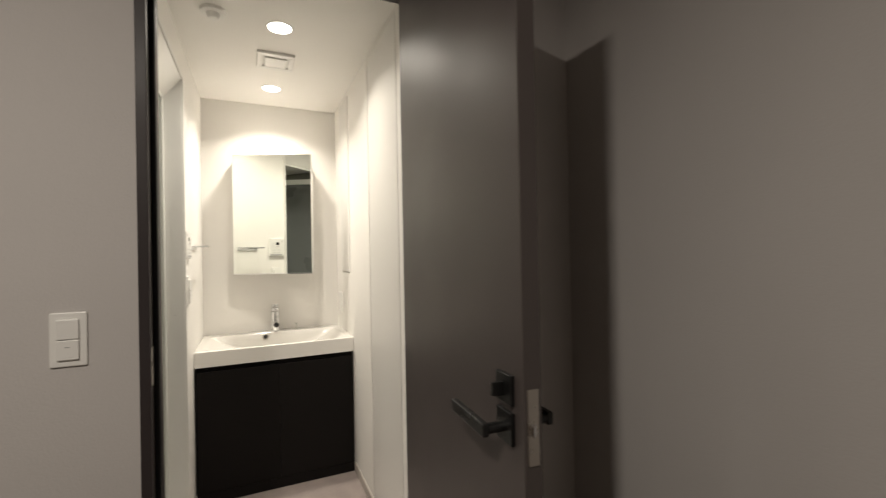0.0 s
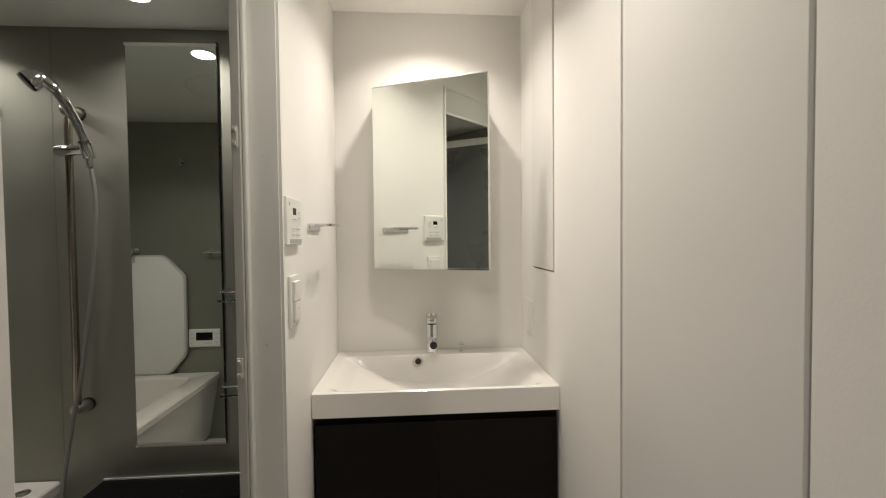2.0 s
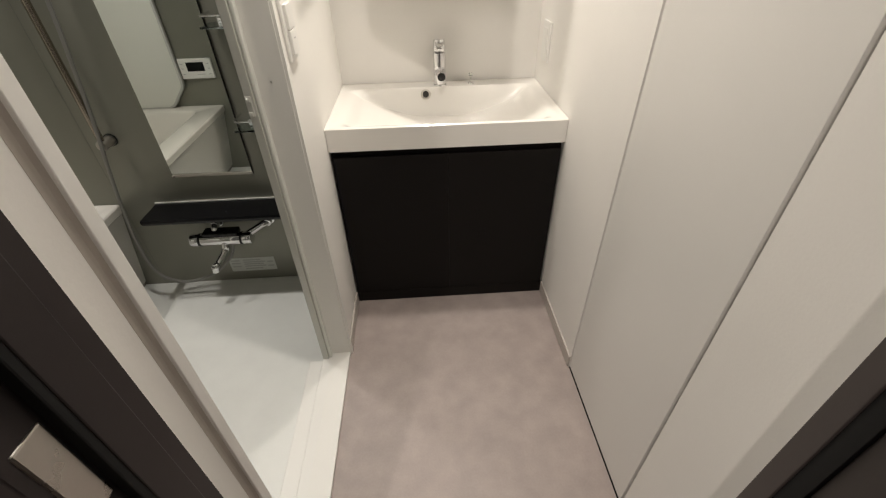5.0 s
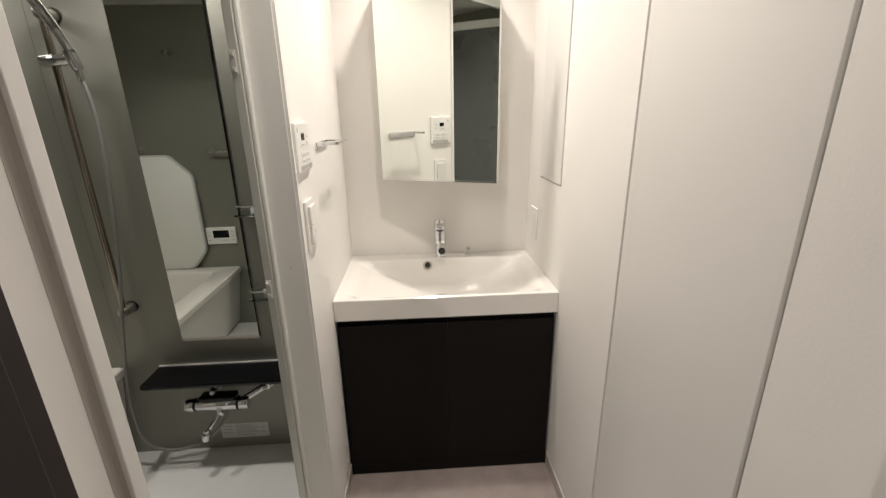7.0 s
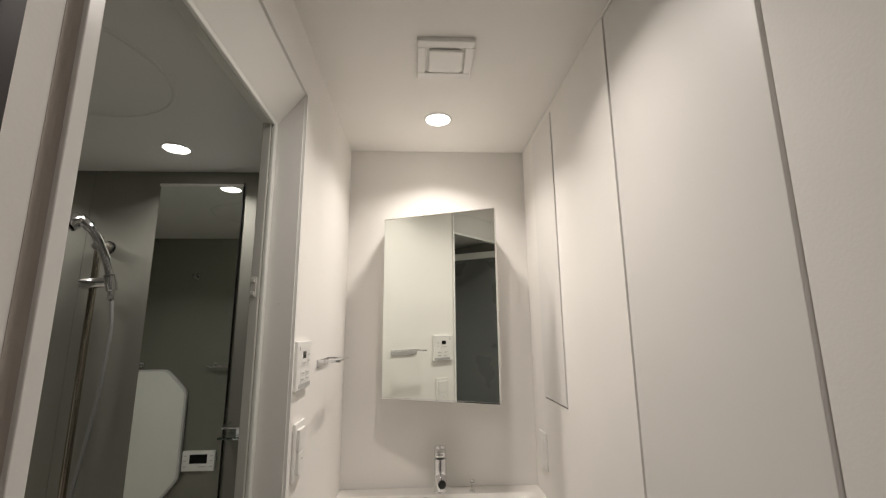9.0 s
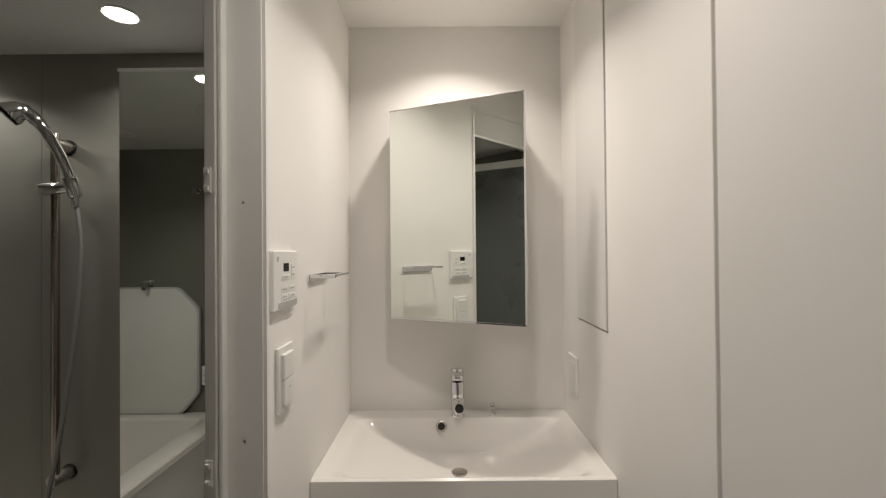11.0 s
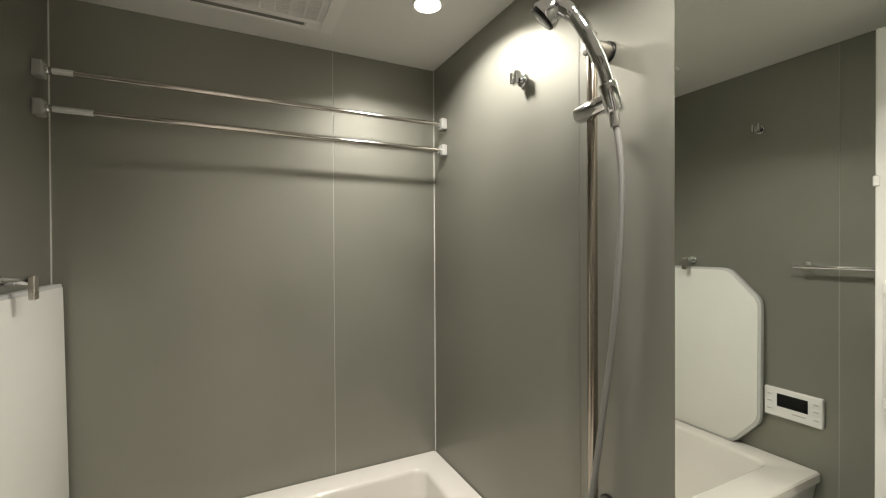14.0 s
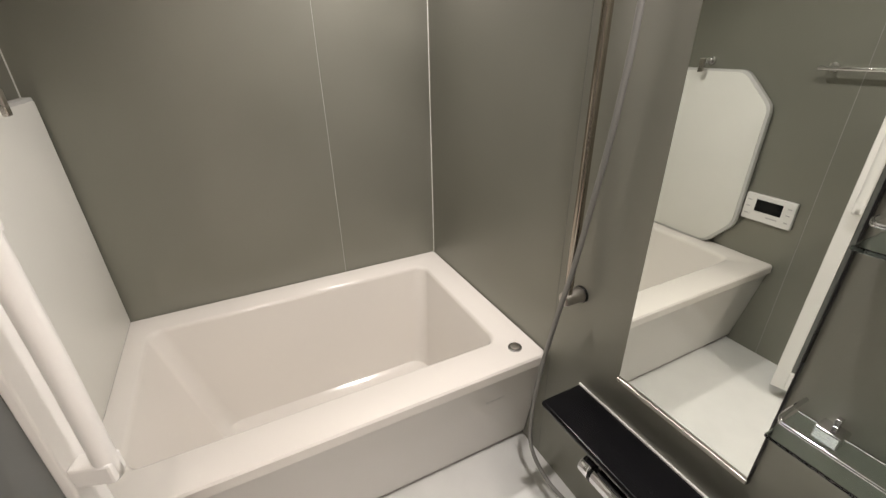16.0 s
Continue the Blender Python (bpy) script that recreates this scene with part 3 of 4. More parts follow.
part("bottom_edge", bm_box(0, 0.465, -0.0075, -0.0005, -0.0025, 0.0035, 0.0008), M_CHROME, md, "thin chrome edge")
part("top_edge", bm_box(0, 0.465, -0.0068, -0.0005, MZ1 - MZ0 - 0.0025, MZ1 - MZ0 + 0.0015, 0.0006), M_SATIN, md, "thin metal edge")
part("finger_pull", bm_box(0.4645, 0.4675, -0.005, 0.012, 0.10, 0.26, 0.001), M_PANEL, md)

# heater control on the wall
hc = thing("heater_control", "white bathroom heater control panel with small display", "control panel", pose(0, 2.231, 1.311, 0, 0, 90))
part("case", bm_box(-0.069, 0.069, -0.012, 0, -0.063, 0.063, 0.003), M_TRIM, hc)
part("display", bm_box(-0.016, 0.014, -0.0126, -0.0118, 0.018, 0.036), M_SCREEN, hc, "small dark display")
for x, z, w, h in ((0.040, 0.026, 0.010, 0.007), (0.040, 0.010, 0.010, 0.007), (-0.005, 0.006, 0.022, 0.006), (-0.012, -0.020, 0.018, 0.006),
                   (0.032, -0.020, 0.018, 0.006), (-0.012, -0.036, 0.018, 0.006), (0.032, -0.036, 0.018, 0.006)):
    key = part("button", bm_box(x - w, x + w, -0.0130, -0.0118, z - h, z + h, 0.0006), M_TRIM, hc)
    part("mark", bm_box(x - w * 0.7, x + w * 0.7, -0.0134, -0.0128, z - 0.0014, z + 0.0014), M_GREYPRINT, key)
part("label_strip", bm_box(-0.045, 0.064, -0.0126, -0.0118, -0.058, -0.047), M_GREYPRINT, hc, "grey printed strip")
part("mark", bm_box(-0.050, -0.043, -0.0124, -0.0118, 0.040, 0.050), M_GREYPRINT, hc)

# chrome towel holder, a flat open loop
th = thing("towel_ring", "chrome flat rectangular towel holder on the wall", "towel holder", pose(0, 2.50, 1.302))
part("wall_plate", bm_box(0, 0.006, -0.090, 0.066, -0.012, 0.010, 0.0012), M_CHROME, th)
part("bar", bm_box(0.006, 0.074, -0.090, -0.084, 0.001, 0.010, 0.0012), M_CHROME, th)
part("bar", bm_box(0.060, 0.074, -0.084, 0.060, 0.004, 0.010, 0.0012), M_CHROME, th)
part("bar", bm_box(0.006, 0.074, 0.060, 0.066, 0.004, 0.010, 0.0012), M_CHROME, th)

ou = thing("wall_outlet", "flat white wall outlet cover beside the basin", "outlet", pose(XE, 2.777, 0.939, 0, 0, -90))
part("plate", bm_box(-0.045, 0.045, -0.008, 0, -0.068, 0.068, 0.003), M_TRIM, ou)
part("socket", bm_box(-0.020, 0.020, -0.0095, -0.007, -0.045, 0.045, 0.001), M_TRIM, ou)

# ---- bathroom things ----
# bathtub: sunken well with a rounded rim
RZ, TX0, TX1, TY0B, TY1B = 0.398, BX0 + 0.001, -0.951, BY0 + 0.001, BY1 - 0.001
tub = thing("bathtub", "white acrylic bathtub with a wide flat rim", "bathtub", pose(-1.37, 2.04, BZ0))


def rounded(x0, x1, y0, y1, r, z, seg=8):
    pts = []
    for cx, cy, a0 in ((x1 - r, y1 - r, 0), (x0 + r, y1 - r, 90), (x0 + r, y0 + r, 180), (x1 - r, y0 + r, 270)):
        for k in range(seg + 1):
            a = radians(a0 + 90 * k / seg)
            pts.append((cx + r * math.cos(a), cy + r * math.sin(a), z))
    return pts


def tub_shell():
    own = bmesh.new()
    levels = [rounded(TX0, TX1 - 0.004, TY0B, TY1B, 0.006, RZ - 0.040), rounded(TX0, TX1, TY0B, TY1B, 0.008, RZ - 0.036),
              rounded(TX0, TX1, TY0B, TY1B, 0.008, RZ - 0.006), rounded(TX0 + 0.004, TX1 - 0.005, TY0B + 0.004, TY1B - 0.004, 0.01, RZ),
              rounded(-1.686, -1.073, 1.505, 2.570, 0.045, RZ), rounded(-1.680, -1.079, 1.512, 2.563, 0.045, RZ - 0.004),
              rounded(-1.676, -1.085, 1.518, 2.558, 0.05, RZ - 0.016),
              rounded(-1.646, -1.113, 1.620, 2.532, 0.06, -0.020), rounded(-1.630, -1.130, 1.650, 2.518, 0.07, -0.075),
              rounded(-1.590, -1.170, 1.710, 2.480, 0.08, -0.100)]
    rings = [[own.verts.new(p) for p in lv] for lv in levels]
    for a, b in zip(rings, rings[1:]):
        for k in range(len(a)):
            n = (k + 1) % len(a)
            own.faces.new((a[k], a[n], b[n], b[k]))
    own.faces.new(rings[-1])
    return own


part("shell", local(tub_shell(), tub), M_TUB, tub, smooth=True)
bm = bm_prism([(TX1 - 0.012, RZ - 0.042), (TX1 - 0.028, RZ - 0.042), (TX1 - 0.092, -0.022), (TX1 - 0.076, -0.022)], "y", TY0B + 0.001, TY1B - 0.001, 0.002)
ap = part("apron", local(bm, tub), M_APRON, tub, "removable white side panel")
part("kick", local(bm_box(TX1 - 0.120, TX1 - 0.086, TY0B + 0.002, TY1B - 0.002, BZ0 + 0.001, -0.018), tub), M_GAP, tub)
part("slot", local(bm_box(TX1 - 0.0335, TX1 - 0.0290, 2.46, 2.53, 0.252, 0.258), tub), M_GREYPRINT, ap)
part("slot", local(bm_box(TX1 - 0.0225, TX1 - 0.0150, TY0B + 0.02, TY0B + 0.06, 0.323, 0.333), tub), M_GREYPRINT, ap)
dn = part("drain_button", local(bm_cyl((-1.023, 2.591, RZ - 0.002), (-1.023, 2.591, RZ + 0.004), 0.024, 0.022, 32, 0.0015), tub), M_CHROME, tub, "round chrome drain push button", True)
part("cap", local(bm_cyl((-1.023, 2.591, RZ + 0.003), (-1.023, 2.591, RZ + 0.006), 0.015, 0.014, 28, 0.001), tub), M_SATIN, dn, smooth=True)

# tub cover board leaning on the wall
lid = thing("tub_cover", "white bathtub cover board standing on the tub rim", "bath cover", pose(-1.46, 1.430, RZ + 0.001, 0.8, 0, 0))
outline = []
corners = [(-0.312, 0.0, 0.012), (0.215, 0.0, 0.05), (0.320, 0.125, 0.05), (0.320, 0.640, 0.05), (0.190, 0.770, 0.05), (-0.312, 0.770, 0.012)]
for k, (x, z, r) in enumerate(corners):
    here, before, after = Vector((x, z)), Vector(corners[k - 1][:2]), Vector(corners[(k + 1) % 6][:2])
    a, b = here + (before - here).normalized() * r * 0.6, here + (after - here).normalized() * r * 0.6
    for q in range(5):
        w = q / 4
        p = a * (1 - w) ** 2 + here * 2 * w * (1 - w) + b * w * w
        outline.append((p.x, p.y))
part("edge_band", bm_prism(outline, "y", -0.002, 0.022, 0.002), M_LIDEDGE, lid, "grey edge band", True)
part("board", bm_prism([(x * 0.975 - 0.003, 0.385 + (z - 0.385) * 0.975) for x, z in outline], "y", 0.006, 0.0255, 0.0015), M_LID, lid, smooth=True)

lh = thing("lid_hook", "chrome hook that holds the bath cover", "hook", pose(-1.45, BY0, 1.200))
part("foot", bm_cyl((0, 0, 0), (0, 0.012, 0), 0.020, 0.016, 24, 0.002), M_CHROME, lh, smooth=True)
part("arm", bm_cyl((0, 0.010, 0), (0, 0.068, 0), 0.010, seg=20, bevel=0.001), M_CHROME, lh, smooth=True)
part("lip", bm_box(-0.012, 0.012, 0.062, 0.076, -0.045, 0.012, 0.004), M_SATIN, lh)

# bath remote
rc = thing("bath_remote", "white water heater remote with a black display", "remote control", pose(-1.037, BY0, 0.625, 0, 0, 180))
part("case", bm_box(-0.098, 0.098, -0.018, 0, -0.058, 0.058, 0.004), M_TRIM, rc)
part("display", bm_box(-0.052, 0.052, -0.0188, -0.0175, -0.014, 0.038), M_SCREEN, rc, "black glass display")
for x in (-0.078, 0.078):
    for z in (0.030, 0.002, -0.030):
        part("button", bm_box(x - 0.013, x + 0.013, -0.0198, -0.0175, z - 0.009, z + 0.009, 0.001), M_TRIM, rc)
        part("mark", bm_box(x - 0.008, x + 0.008, -0.0202, -0.0196, z - 0.002, z + 0.002), M_GREYPRINT, rc)
part("print", bm_box(-0.045, 0.0, -0.0186, -0.0176, -0.034, -0.030), M_GREYPRINT, rc)


def hook(x, y, z, out, label):
    h = thing("robe_hook", label, "hook", pose(x, y, z, 0, 0, 0 if out < 0 else 180), "wall hooks")
    part("foot", bm_cyl((0, 0, 0), (0, -0.010, 0), 0.022, 0.019, 28, 0.002), M_CHROME, h, smooth=True)
    part("stem", bm_cyl((0, -0.008, 0), (0, -0.026, 0), 0.0085, seg=20), M_CHROME, h, smooth=True)
    bm = bm_box(-0.016, -0.006, -0.040, -0.022, -0.014, 0.020, 0.003)
    bm_box(0.006, 0.016, -0.040, -0.022, -0.014, 0.020, 0.003, bm=bm)
    bm_box(-0.016, 0.016, -0.034, -0.022, -0.014, 0.000, 0.003, bm=bm)
    part("prongs", bm, M_CHROME, h)


hook(-1.165, BY1, 1.762, -1, "small chrome double hook on the grey wall")
hook(-1.160, BY0, 1.762, 1, "small chrome double hook on the grey wall")

# drying rods
for z, sz in ((1.764, 0.046), (1.659, 0.090)):
    r = thing("drying_rod", "stainless drying rod between two wall brackets", "rod", pose(-1.680, 2.0, z), "drying rods")
    part("rod", bm_cyl((0, BY0 - 2.0 + 0.012, 0), (0, BY1 - 2.0 - 0.012, 0), 0.0080, seg=20), M_ROD, r, smooth=True)
    for y, s in ((BY0 - 2.0, 1), (BY1 - 2.0, -1)):
        b = part("bracket", bm_box(-0.020, 0.020, min(y + s * 0.0005, y + s * 0.024), max(y + s * 0.0005, y + s * 0.024), -0.022, 0.022, 0.004), M_FROST, r, "frosted plastic wall bracket")
        part("socket", bm_cyl((0, y + s * 0.020, 0), (0, y + s * 0.034, 0), 0.0115, 0.0105, 20, 0.001), M_CHROME, b, smooth=True)
    part("sticker", bm_cyl((0, BY0 - 2.0 + 0.040, 0), (0, BY0 - 2.0 + 0.040 + sz, 0), 0.0085, seg=20), M_STICKER, r, "white paper sticker", True)

# heater and fan unit in the ceiling
cv = thing("ceiling_dryer", "white bathroom heater and fan grille in the ceiling", "vent", pose(-1.465, 1.975, BZ1))
X0, X1, Y0, Y1 = -0.170, 0.170, -0.237, 0.232
bm = bm_box(X0, X1, Y0, Y0 + 0.045, -0.016, 0, 0.004)
bm_box(X0, X1, Y1 - 0.045, Y1, -0.016, 0, 0.004, bm=bm)
bm_box(X0, X0 + 0.018, Y0 + 0.045, Y1 - 0.045, -0.016, 0, 0.004, bm=bm)
bm_box(X0 + 0.018, X0 + 0.042, Y1 - 0.095, Y1 - 0.045, -0.016, 0, 0.003, bm=bm)
bm_box(X0 + 0.042, X0 + 0.070, Y0 + 0.045, Y1 - 0.045, -0.016, 0, 0.004, bm=bm)
bm_box(X1 - 0.030, X1, Y0 + 0.045, Y1 - 0.045, -0.016, 0, 0.004, bm=bm)
part("frame", bm, M_TRIM, cv)
part("backing", bm_box(X0 + 0.016, X1 - 0.028, Y0 + 0.043, Y1 - 0.043, -0.004, -0.001), M_GAP, cv)
part("flap", bm_box(X0 + 0.019, X0 + 0.041, Y0 + 0.050, Y1 - 0.097, -0.0130, -0.0045, 0.001), M_DARKJOINT, cv, "grey air flap")
slat = None
n = 22
for i in range(n):
    x = X0 + 0.070 + (X1 - 0.030 - X0 - 0.070) * (i + 0.5) / n
    if slat is None:
        slat = part("slat", bm_box(-0.0028, 0.0028, Y0 + 0.045, Y1 - 0.045, -0.0135, -0.005), M_TRIM, cv)
        slat.location.x = x
    else:
        o = new("slat", slat.data)
        o.parent, o.location.x = cv, x
for i in range(9):
    y = Y0 + 0.062 + (Y1 - Y0 - 0.124) * i / 8
    part("cross_bar", bm_box(X0 + 0.070, X1 - 0.030, y - 0.003, y + 0.003, -0.0145, -0.0055), M_TRIM, cv)

# round inspection hatch in the ceiling
hatch = thing("ceiling_hatch", "round pale inspection hatch in the bathroom ceiling", "hatch", pose(-0.55, 1.98, BZ1))
part("rim", bm_ring(0, 0, 0, 0.246, 0.256, 0.003, 64), M_BCEIL, hatch, smooth=True)
part("cover", bm_cyl((0, 0, -0.0002), (0, 0, -0.0022), 0.243, seg=64, bevel=0.0008), M_BCEIL, hatch, smooth=True)

# tall bathroom mirror
mz0, mz1 = 0.523, 1.958
mi = thing("bath_mirror", "tall frameless mirror with slim metal ledges on the wall", "mirror", pose(-0.529, BY1, mz0))
part("glass", bm_box(-0.156, 0.156, -0.0075, -0.0015, 0, mz1 - mz0), M_MIRROR, mi, "clear mirror glass")
part("bottom_ledge", bm_box(-0.159, 0.159, -0.013, -0.0005, -0.012, -0.0002, 0.002), M_SATIN, mi)
part("top_ledge", bm_box(-0.159, 0.159, -0.013, -0.0005, mz1 - mz0, mz1 - mz0 + 0.011, 0.002), M_TRIM, mi, "pale top ledge")
part("side_edge", bm_box(0.1565, 0.1600, -0.009, -0.0005, -0.012, mz1 - mz0 + 0.018, 0.001), M_BLACKMAT, mi, "black side edge")


# glass corner shelves beside the mirror
def glass_shelf(z):
    g = thing("glass_shelf", "small clear glass shelf with a chrome rail", "shelf", pose(-0.255, BY1, z), "glass shelves")
    part("plate", bm_box(-0.095, 0.120, -0.100, -0.002, -0.036, -0.029, 0.0015), M_GLASS, g, "thick clear glass plate")
    part("rail", bm_tube([(-0.092, -0.003, 0.0), (-0.092, -0.070, 0.0), (-0.084, -0.088, 0.0), (-0.066, -0.092, 0.0), (0.118, -0.092, 0.0)], 0.0035, 10, 8), M_CHROME, g, smooth=True)
    for x in (-0.045, 0.085):
        c = part("clip", bm_box(x - 0.018, x + 0.018, -0.034, -0.0005, -0.040, -0.012, 0.003), M_CHROME, g)
        part("post", bm_box(x - 0.004, x + 0.004, -0.012, -0.0005, -0.012, 0.003, 0.001), M_CHROME, c)


glass_shelf(1.084)
glass_shelf(0.752)

# long black shelf over the tap
sh = thing("shower_shelf", "glossy black long shelf over the shower tap", "shelf", pose(-0.50, BY1, 0.385))
bm = bm_prism([(0, 0.006), (-0.136, 0.006), (-0.140, -0.004), (-0.134, -0.018), (-0.020, -0.050), (0, -0.050)], "x", -0.308, 0.372, 0.002)
part("board", bm, M_BLACK, sh)
part("back_seal", bm_box(-0.308, 0.372, -0.006, -0.0003, 0.007, 0.012), M_SEAL, sh, "pale sealant strip")

# mixing tap
tp = thing("shower_tap", "chrome thermostatic shower tap below the black shelf", "faucet", pose(-0.556, 2.594, 0.246))
part("barrel", bm_cyl((-0.088, 0, 0), (0.080, 0, 0), 0.0265, seg=32, bevel=0.003), M_CHROME, tp, smooth=True)
for a, b in ((-0.130, -0.094), (0.086, 0.126)):
    part("knob", bm_cyl((a, 0, 0), (b, 0, 0), 0.0275, 0.0275, 14, 0.004), M_CHROME, tp, smooth=True)
for x in (-0.091, 0.083):
    part("collar", bm_cyl((x - 0.004, 0, 0), (x + 0.004, 0, 0), 0.0282, seg=32), M_BLACKMAT, tp)
part("cover", bm_box(-0.076, 0.070, -0.014, 0.040, 0.012, 0.036, 0.006), M_BLACKMAT, tp, "black top cover")
for x, end in ((-0.030, -0.030), (0.190, 0.105)):
    bm = bm_cyl((x, 0.074, 0.048), (x, 0.060, 0.048), 0.030, 0.024, 28, 0.003)
    bm_cyl((x, 0.064, 0.048), (x, 0.034, 0.046), 0.0165, seg=20, bevel=0.002, bm=bm)
    bm_tube([(x, 0.046, 0.047), (x * 0.75 + end * 0.25, 0.032, 0.042), (x * 0.35 + end * 0.65, 0.020, 0.026), (end, 0.010, 0.012)], 0.0150, 14, 6, bm=bm)
    part("supply_leg", bm, M_CHROME, tp, smooth=True)
part("neck", bm_cyl((0.004, -0.004, -0.020), (0.002, -0.010, -0.052), 0.0150, 0.0160, 20, 0.001), M_CHROME, tp, smooth=True)
bm = bm_tube([(0.002, -0.008, -0.046), (-0.008, -0.034, -0.064), (-0.020, -0.064, -0.078), (-0.030, -0.088, -0.084)], [0.0155, 0.0150, 0.0150, 0.0160], 16, 8)
bm_cyl((-0.029, -0.086, -0.078), (-0.031, -0.090, -0.108), 0.0155, 0.0135, 20, 0.002, bm=bm)
part("spout", bm, M_CHROME, tp, smooth=True)

st = thing("notice_sticker", "pale printed care notice stuck on the grey wall", "sticker", pose(-0.508, BY1 - 0.0004, 0.043))
part("sheet", bm_box(-0.104, 0.104, -0.0012, 0, -0.038, 0.038), M_STICKER, st)
for i, (x, w, z) in enumerate([(-0.075, 0.020, 0.024), (-0.075, 0.020, 0.008), (-0.075, 0.020, -0.010), (0.0, 0.040, 0.026), (0.010, 0.050, 0.014),
                               (0.005, 0.045, 0.002), (0.010, 0.050, -0.010), (0.0, 0.040, -0.024), (0.082, 0.014, 0.012), (0.082, 0.014, -0.012)]):
    part("print_bar", bm_box(x - w, x + w, -0.0018, -0.0010, z - 0.003, z + 0.003), M_GREYPRINT, st)

# slide bar, hand shower and hose
BXS, BYS = -0.853, BY1 - 0.050
sb = thing("slide_bar", "chrome shower slide bar with two wall brackets", "shower rail", pose(BXS, BY1, 0.674))
part("bar", bm_cyl((0, BYS - BY1, -0.012), (0, BYS - BY1, 1.075), 0.0115, seg=24, bevel=0.002), M_BAR, sb, "bronze tinted chrome bar", True)
for z in (0.0, 1.042):
    bk = part("bracket", bm_cyl((0, 0, z), (0, -0.064, z), 0.021, 0.019, 28, 0.003), M_SATIN, sb, "satin grey bracket", True)
    part("flange", bm_cyl((0, 0, z), (0, -0.005, z), 0.024, seg=28), M_BLACKMAT, bk)
sl = part("slider", bm_cyl((-0.034, BYS - BY1 - 0.004, 0.900), (0.062, BYS - BY1 - 0.012, 0.904), 0.020, 0.018, 28, 0.003), M_CHROME, sb, "chrome sliding holder", True)
part("cradle", bm_cyl((0.084, BYS - BY1 - 0.022, 0.872), (0.076, BYS - BY1 - 0.034, 0.930), 0.018, 0.020, 24, 0.002), M_CHROME, sl, smooth=True)

hs = thing("hand_shower", "chrome hand shower resting in its sliding holder", "shower head", pose(-0.772, 2.588, 1.580))
bm = bm_tube([(0.004, 0.002, -0.034), (-0.006, -0.010, 0.040), (-0.024, -0.026, 0.106), (-0.044, -0.044, 0.160), (-0.066, -0.060, 0.194), (-0.088, -0.072, 0.208)],
             [0.0125, 0.0135, 0.0145, 0.0155, 0.018, 0.022], 18, 8)
part("grip", bm, M_CHROME, hs, smooth=True)
hd = part("head", bm_cyl((-0.082, -0.066, 0.216), (-0.108, -0.085, 0.190), 0.022, 0.036, 32, 0.006), M_CHROME, hs, smooth=True)
part("spray_face", bm_cyl((-0.1070, -0.0840, 0.1910), (-0.1120, -0.0880, 0.1850), 0.032, 0.030, 32, 0.001), M_BLACKMAT, hd, "dark spray face", True)

ho = thing("shower_hose", "grey ribbed hose hanging from hand shower to tap", "hose", pose(-0.768, 2.588, 1.55))
pts = [(-0.768, 2.590, 1.552), (-0.761, 2.602, 1.430), (-0.766, 2.607, 1.315), (-0.774, 2.607, 1.198), (-0.787, 2.606, 1.076), (-0.803, 2.602, 0.950),
       (-0.824, 2.594, 0.780), (-0.858, 2.588, 0.590), (-0.892, 2.586, 0.380), (-0.904, 2.584, 0.210), (-0.884, 2.582, 0.085), (-0.800, 2.584, 0.030),
       (-0.690, 2.586, 0.045), (-0.610, 2.588, 0.092), (-0.545, 2.592, 0.160), (-0.520, 2.594, 0.228)]
fine, even, left = smooth_path(pts, 40), [], 0.0
for a, b in zip(fine, fine[1:]):
    while left <= (b - a).length:
        even.append(a + (b - a).normalized() * left)
        left += 0.0024
    left -= (b - a).length
bm = bm_tube(even, 0.0066, 10, 1, 0.06)
part("hose", local(bm, ho), M_HOSE, ho, smooth=True)
part("nut", local(bm_cyl((-0.768, 2.590, 1.562), (-0.767, 2.593, 1.515), 0.0115, 0.010, 18, 0.001), ho), M_CHROME, ho, smooth=True)

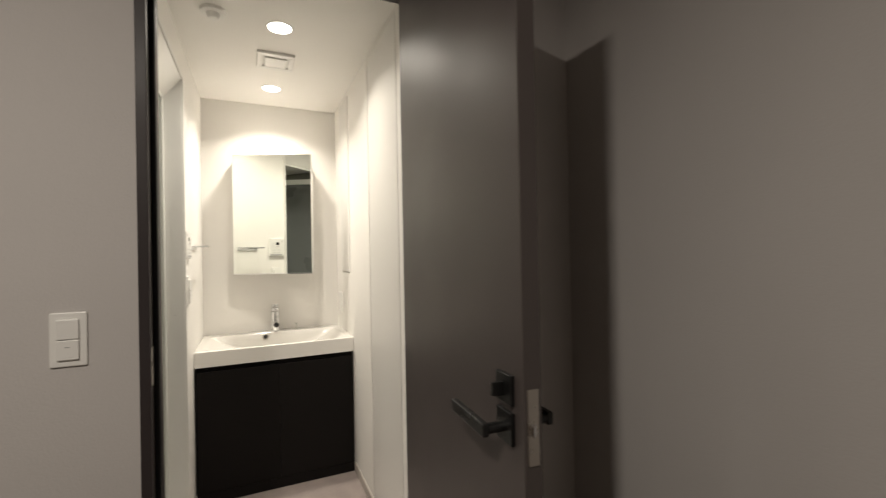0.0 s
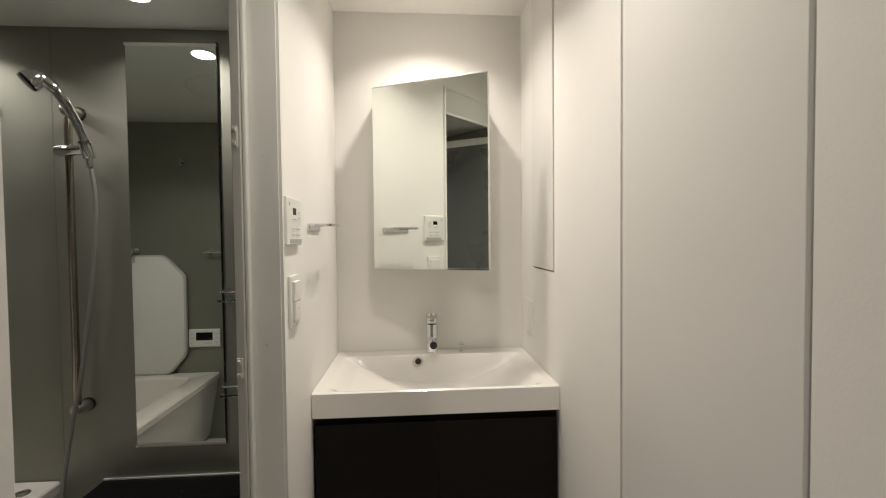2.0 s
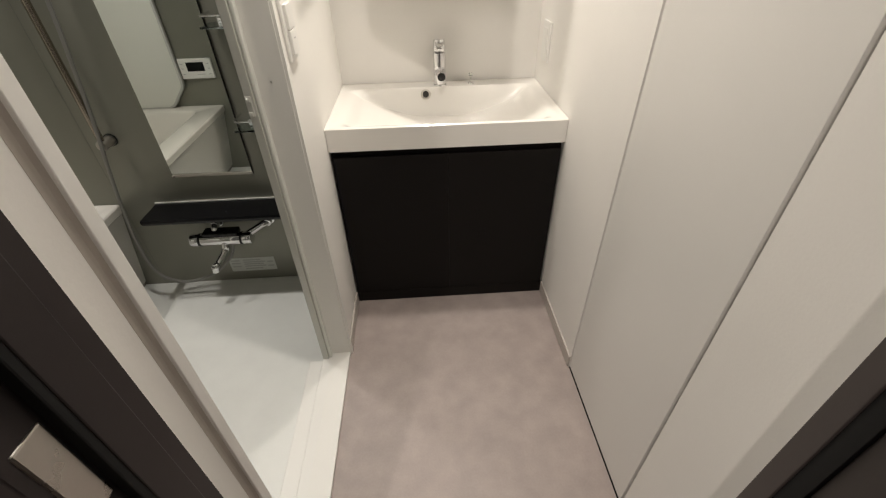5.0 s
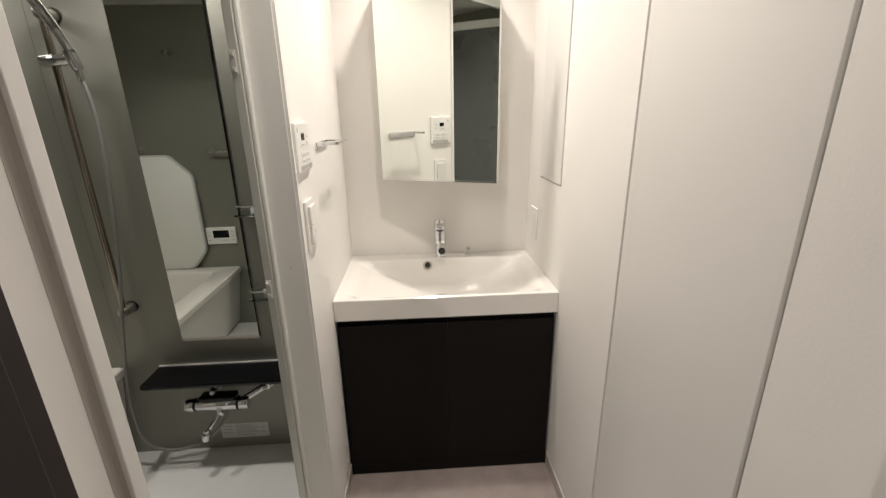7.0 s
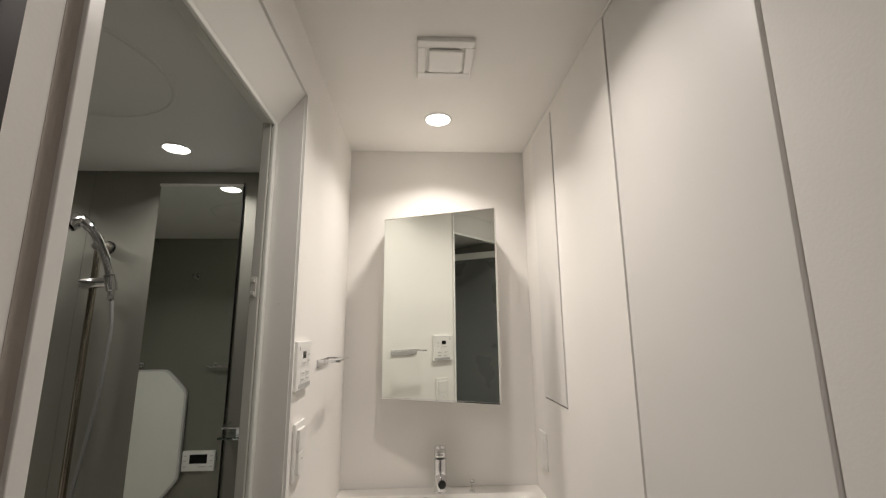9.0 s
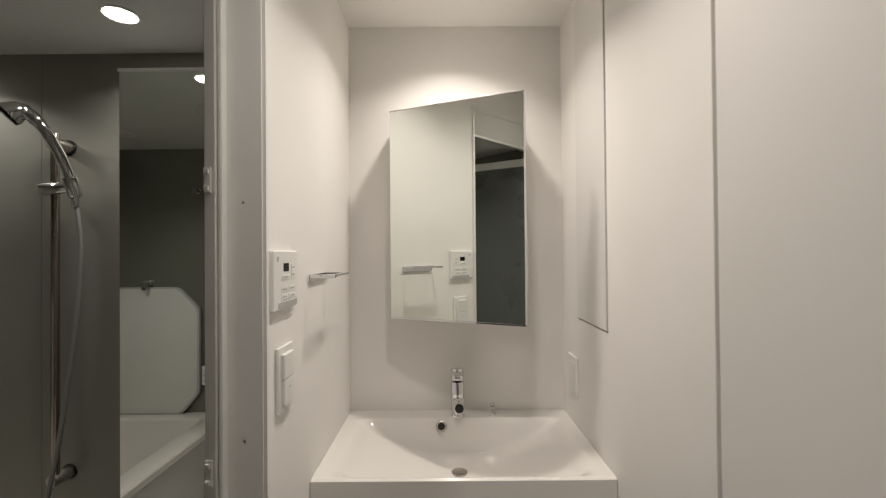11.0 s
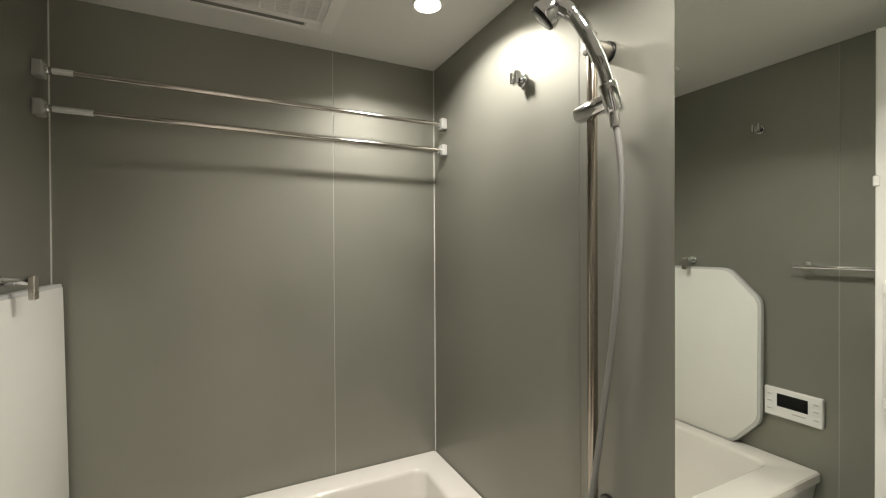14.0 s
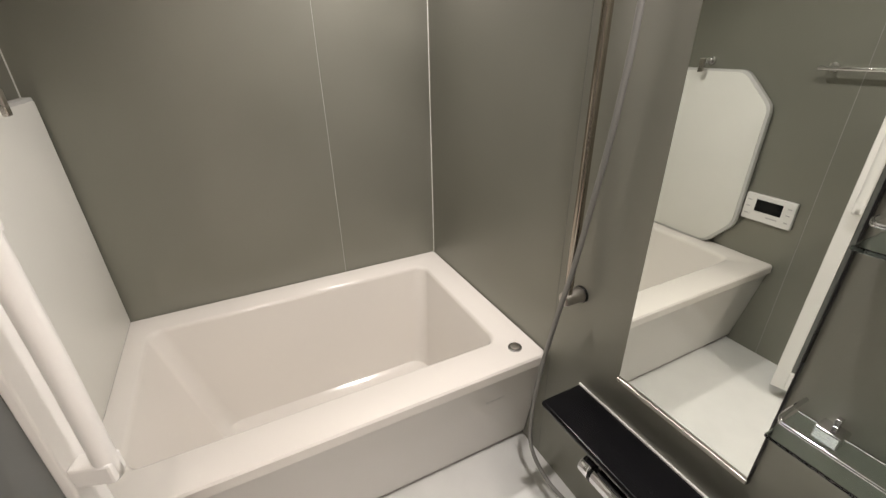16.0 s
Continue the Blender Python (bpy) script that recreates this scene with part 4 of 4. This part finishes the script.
# towel bar on the near wall
tb = thing("towel_bar", "slim chrome towel bar on the grey bathroom wall", "towel bar", pose(-0.868, BY0, 1.188))
part("bar", bm_cyl((-0.150, 0.052, 0), (0.150, 0.052, 0), 0.008, seg=20, bevel=0.002), M_CHROME, tb, smooth=True)
for x in (-0.125, 0.125):
    bm = bm_cyl((x, 0, 0), (x, 0.006, 0), 0.018, seg=24, bevel=0.001)
    bm_cyl((x, 0.004, 0), (x, 0.052, 0), 0.007, seg=18, bm=bm)
    part("post", bm, M_CHROME, tb, smooth=True)

# bathroom door, swung inwards
bd = thing("bathroom_door", "white framed bathroom door with grey panel, standing open", "door", pose(-0.122, 1.464, 0.012, 0, 0, 163.0))
DL, DH, DT = 0.630, 1.925, 0.034
part("stile", bm_box(0, 0.045, 0, DT, 0, DH, 0.003), M_TRIM, bd)
part("stile", bm_box(DL - 0.045, DL, 0, DT, 0, DH, 0.003), M_TRIM, bd)
part("rail", bm_box(0.045, DL - 0.045, 0, DT, DH - 0.045, DH, 0.003), M_TRIM, bd)
part("rail", bm_box(0.045, DL - 0.045, 0, DT, 0, 0.085, 0.003), M_TRIM, bd)
part("pane", bm_box(0.046, DL - 0.046, 0.012, DT - 0.012, 0.086, DH - 0.046), M_DOORPANE, bd, "grey satin panel")
for s, y in ((-1, 0.0), (1, DT)):
    h = part("handle", bm_tube([(DL - 0.030, y + s * 0.038, 0.768), (DL - 0.030, y + s * 0.040, 0.950), (DL - 0.030, y + s * 0.038, 1.145)], 0.0135, 20, 8), M_TRIM, bd, "white bar handle", True)
    for z in (0.783, 1.129):
        part("arm", bm_box(DL - 0.044, DL - 0.016, min(y, y + s * 0.050), max(y, y + s * 0.050), z - 0.016, z + 0.018, 0.004), M_TRIM, h)
part("catch", bm_box(DL - 0.010, DL + 0.006, -0.010, 0.012, 1.440, 1.472, 0.003), M_TRIM, bd)
part("closer", bm_box(0.012, 0.036, DT, DT + 0.014, DH - 0.14, DH - 0.05, 0.003), M_TRIM, bd, "small white hinge block")
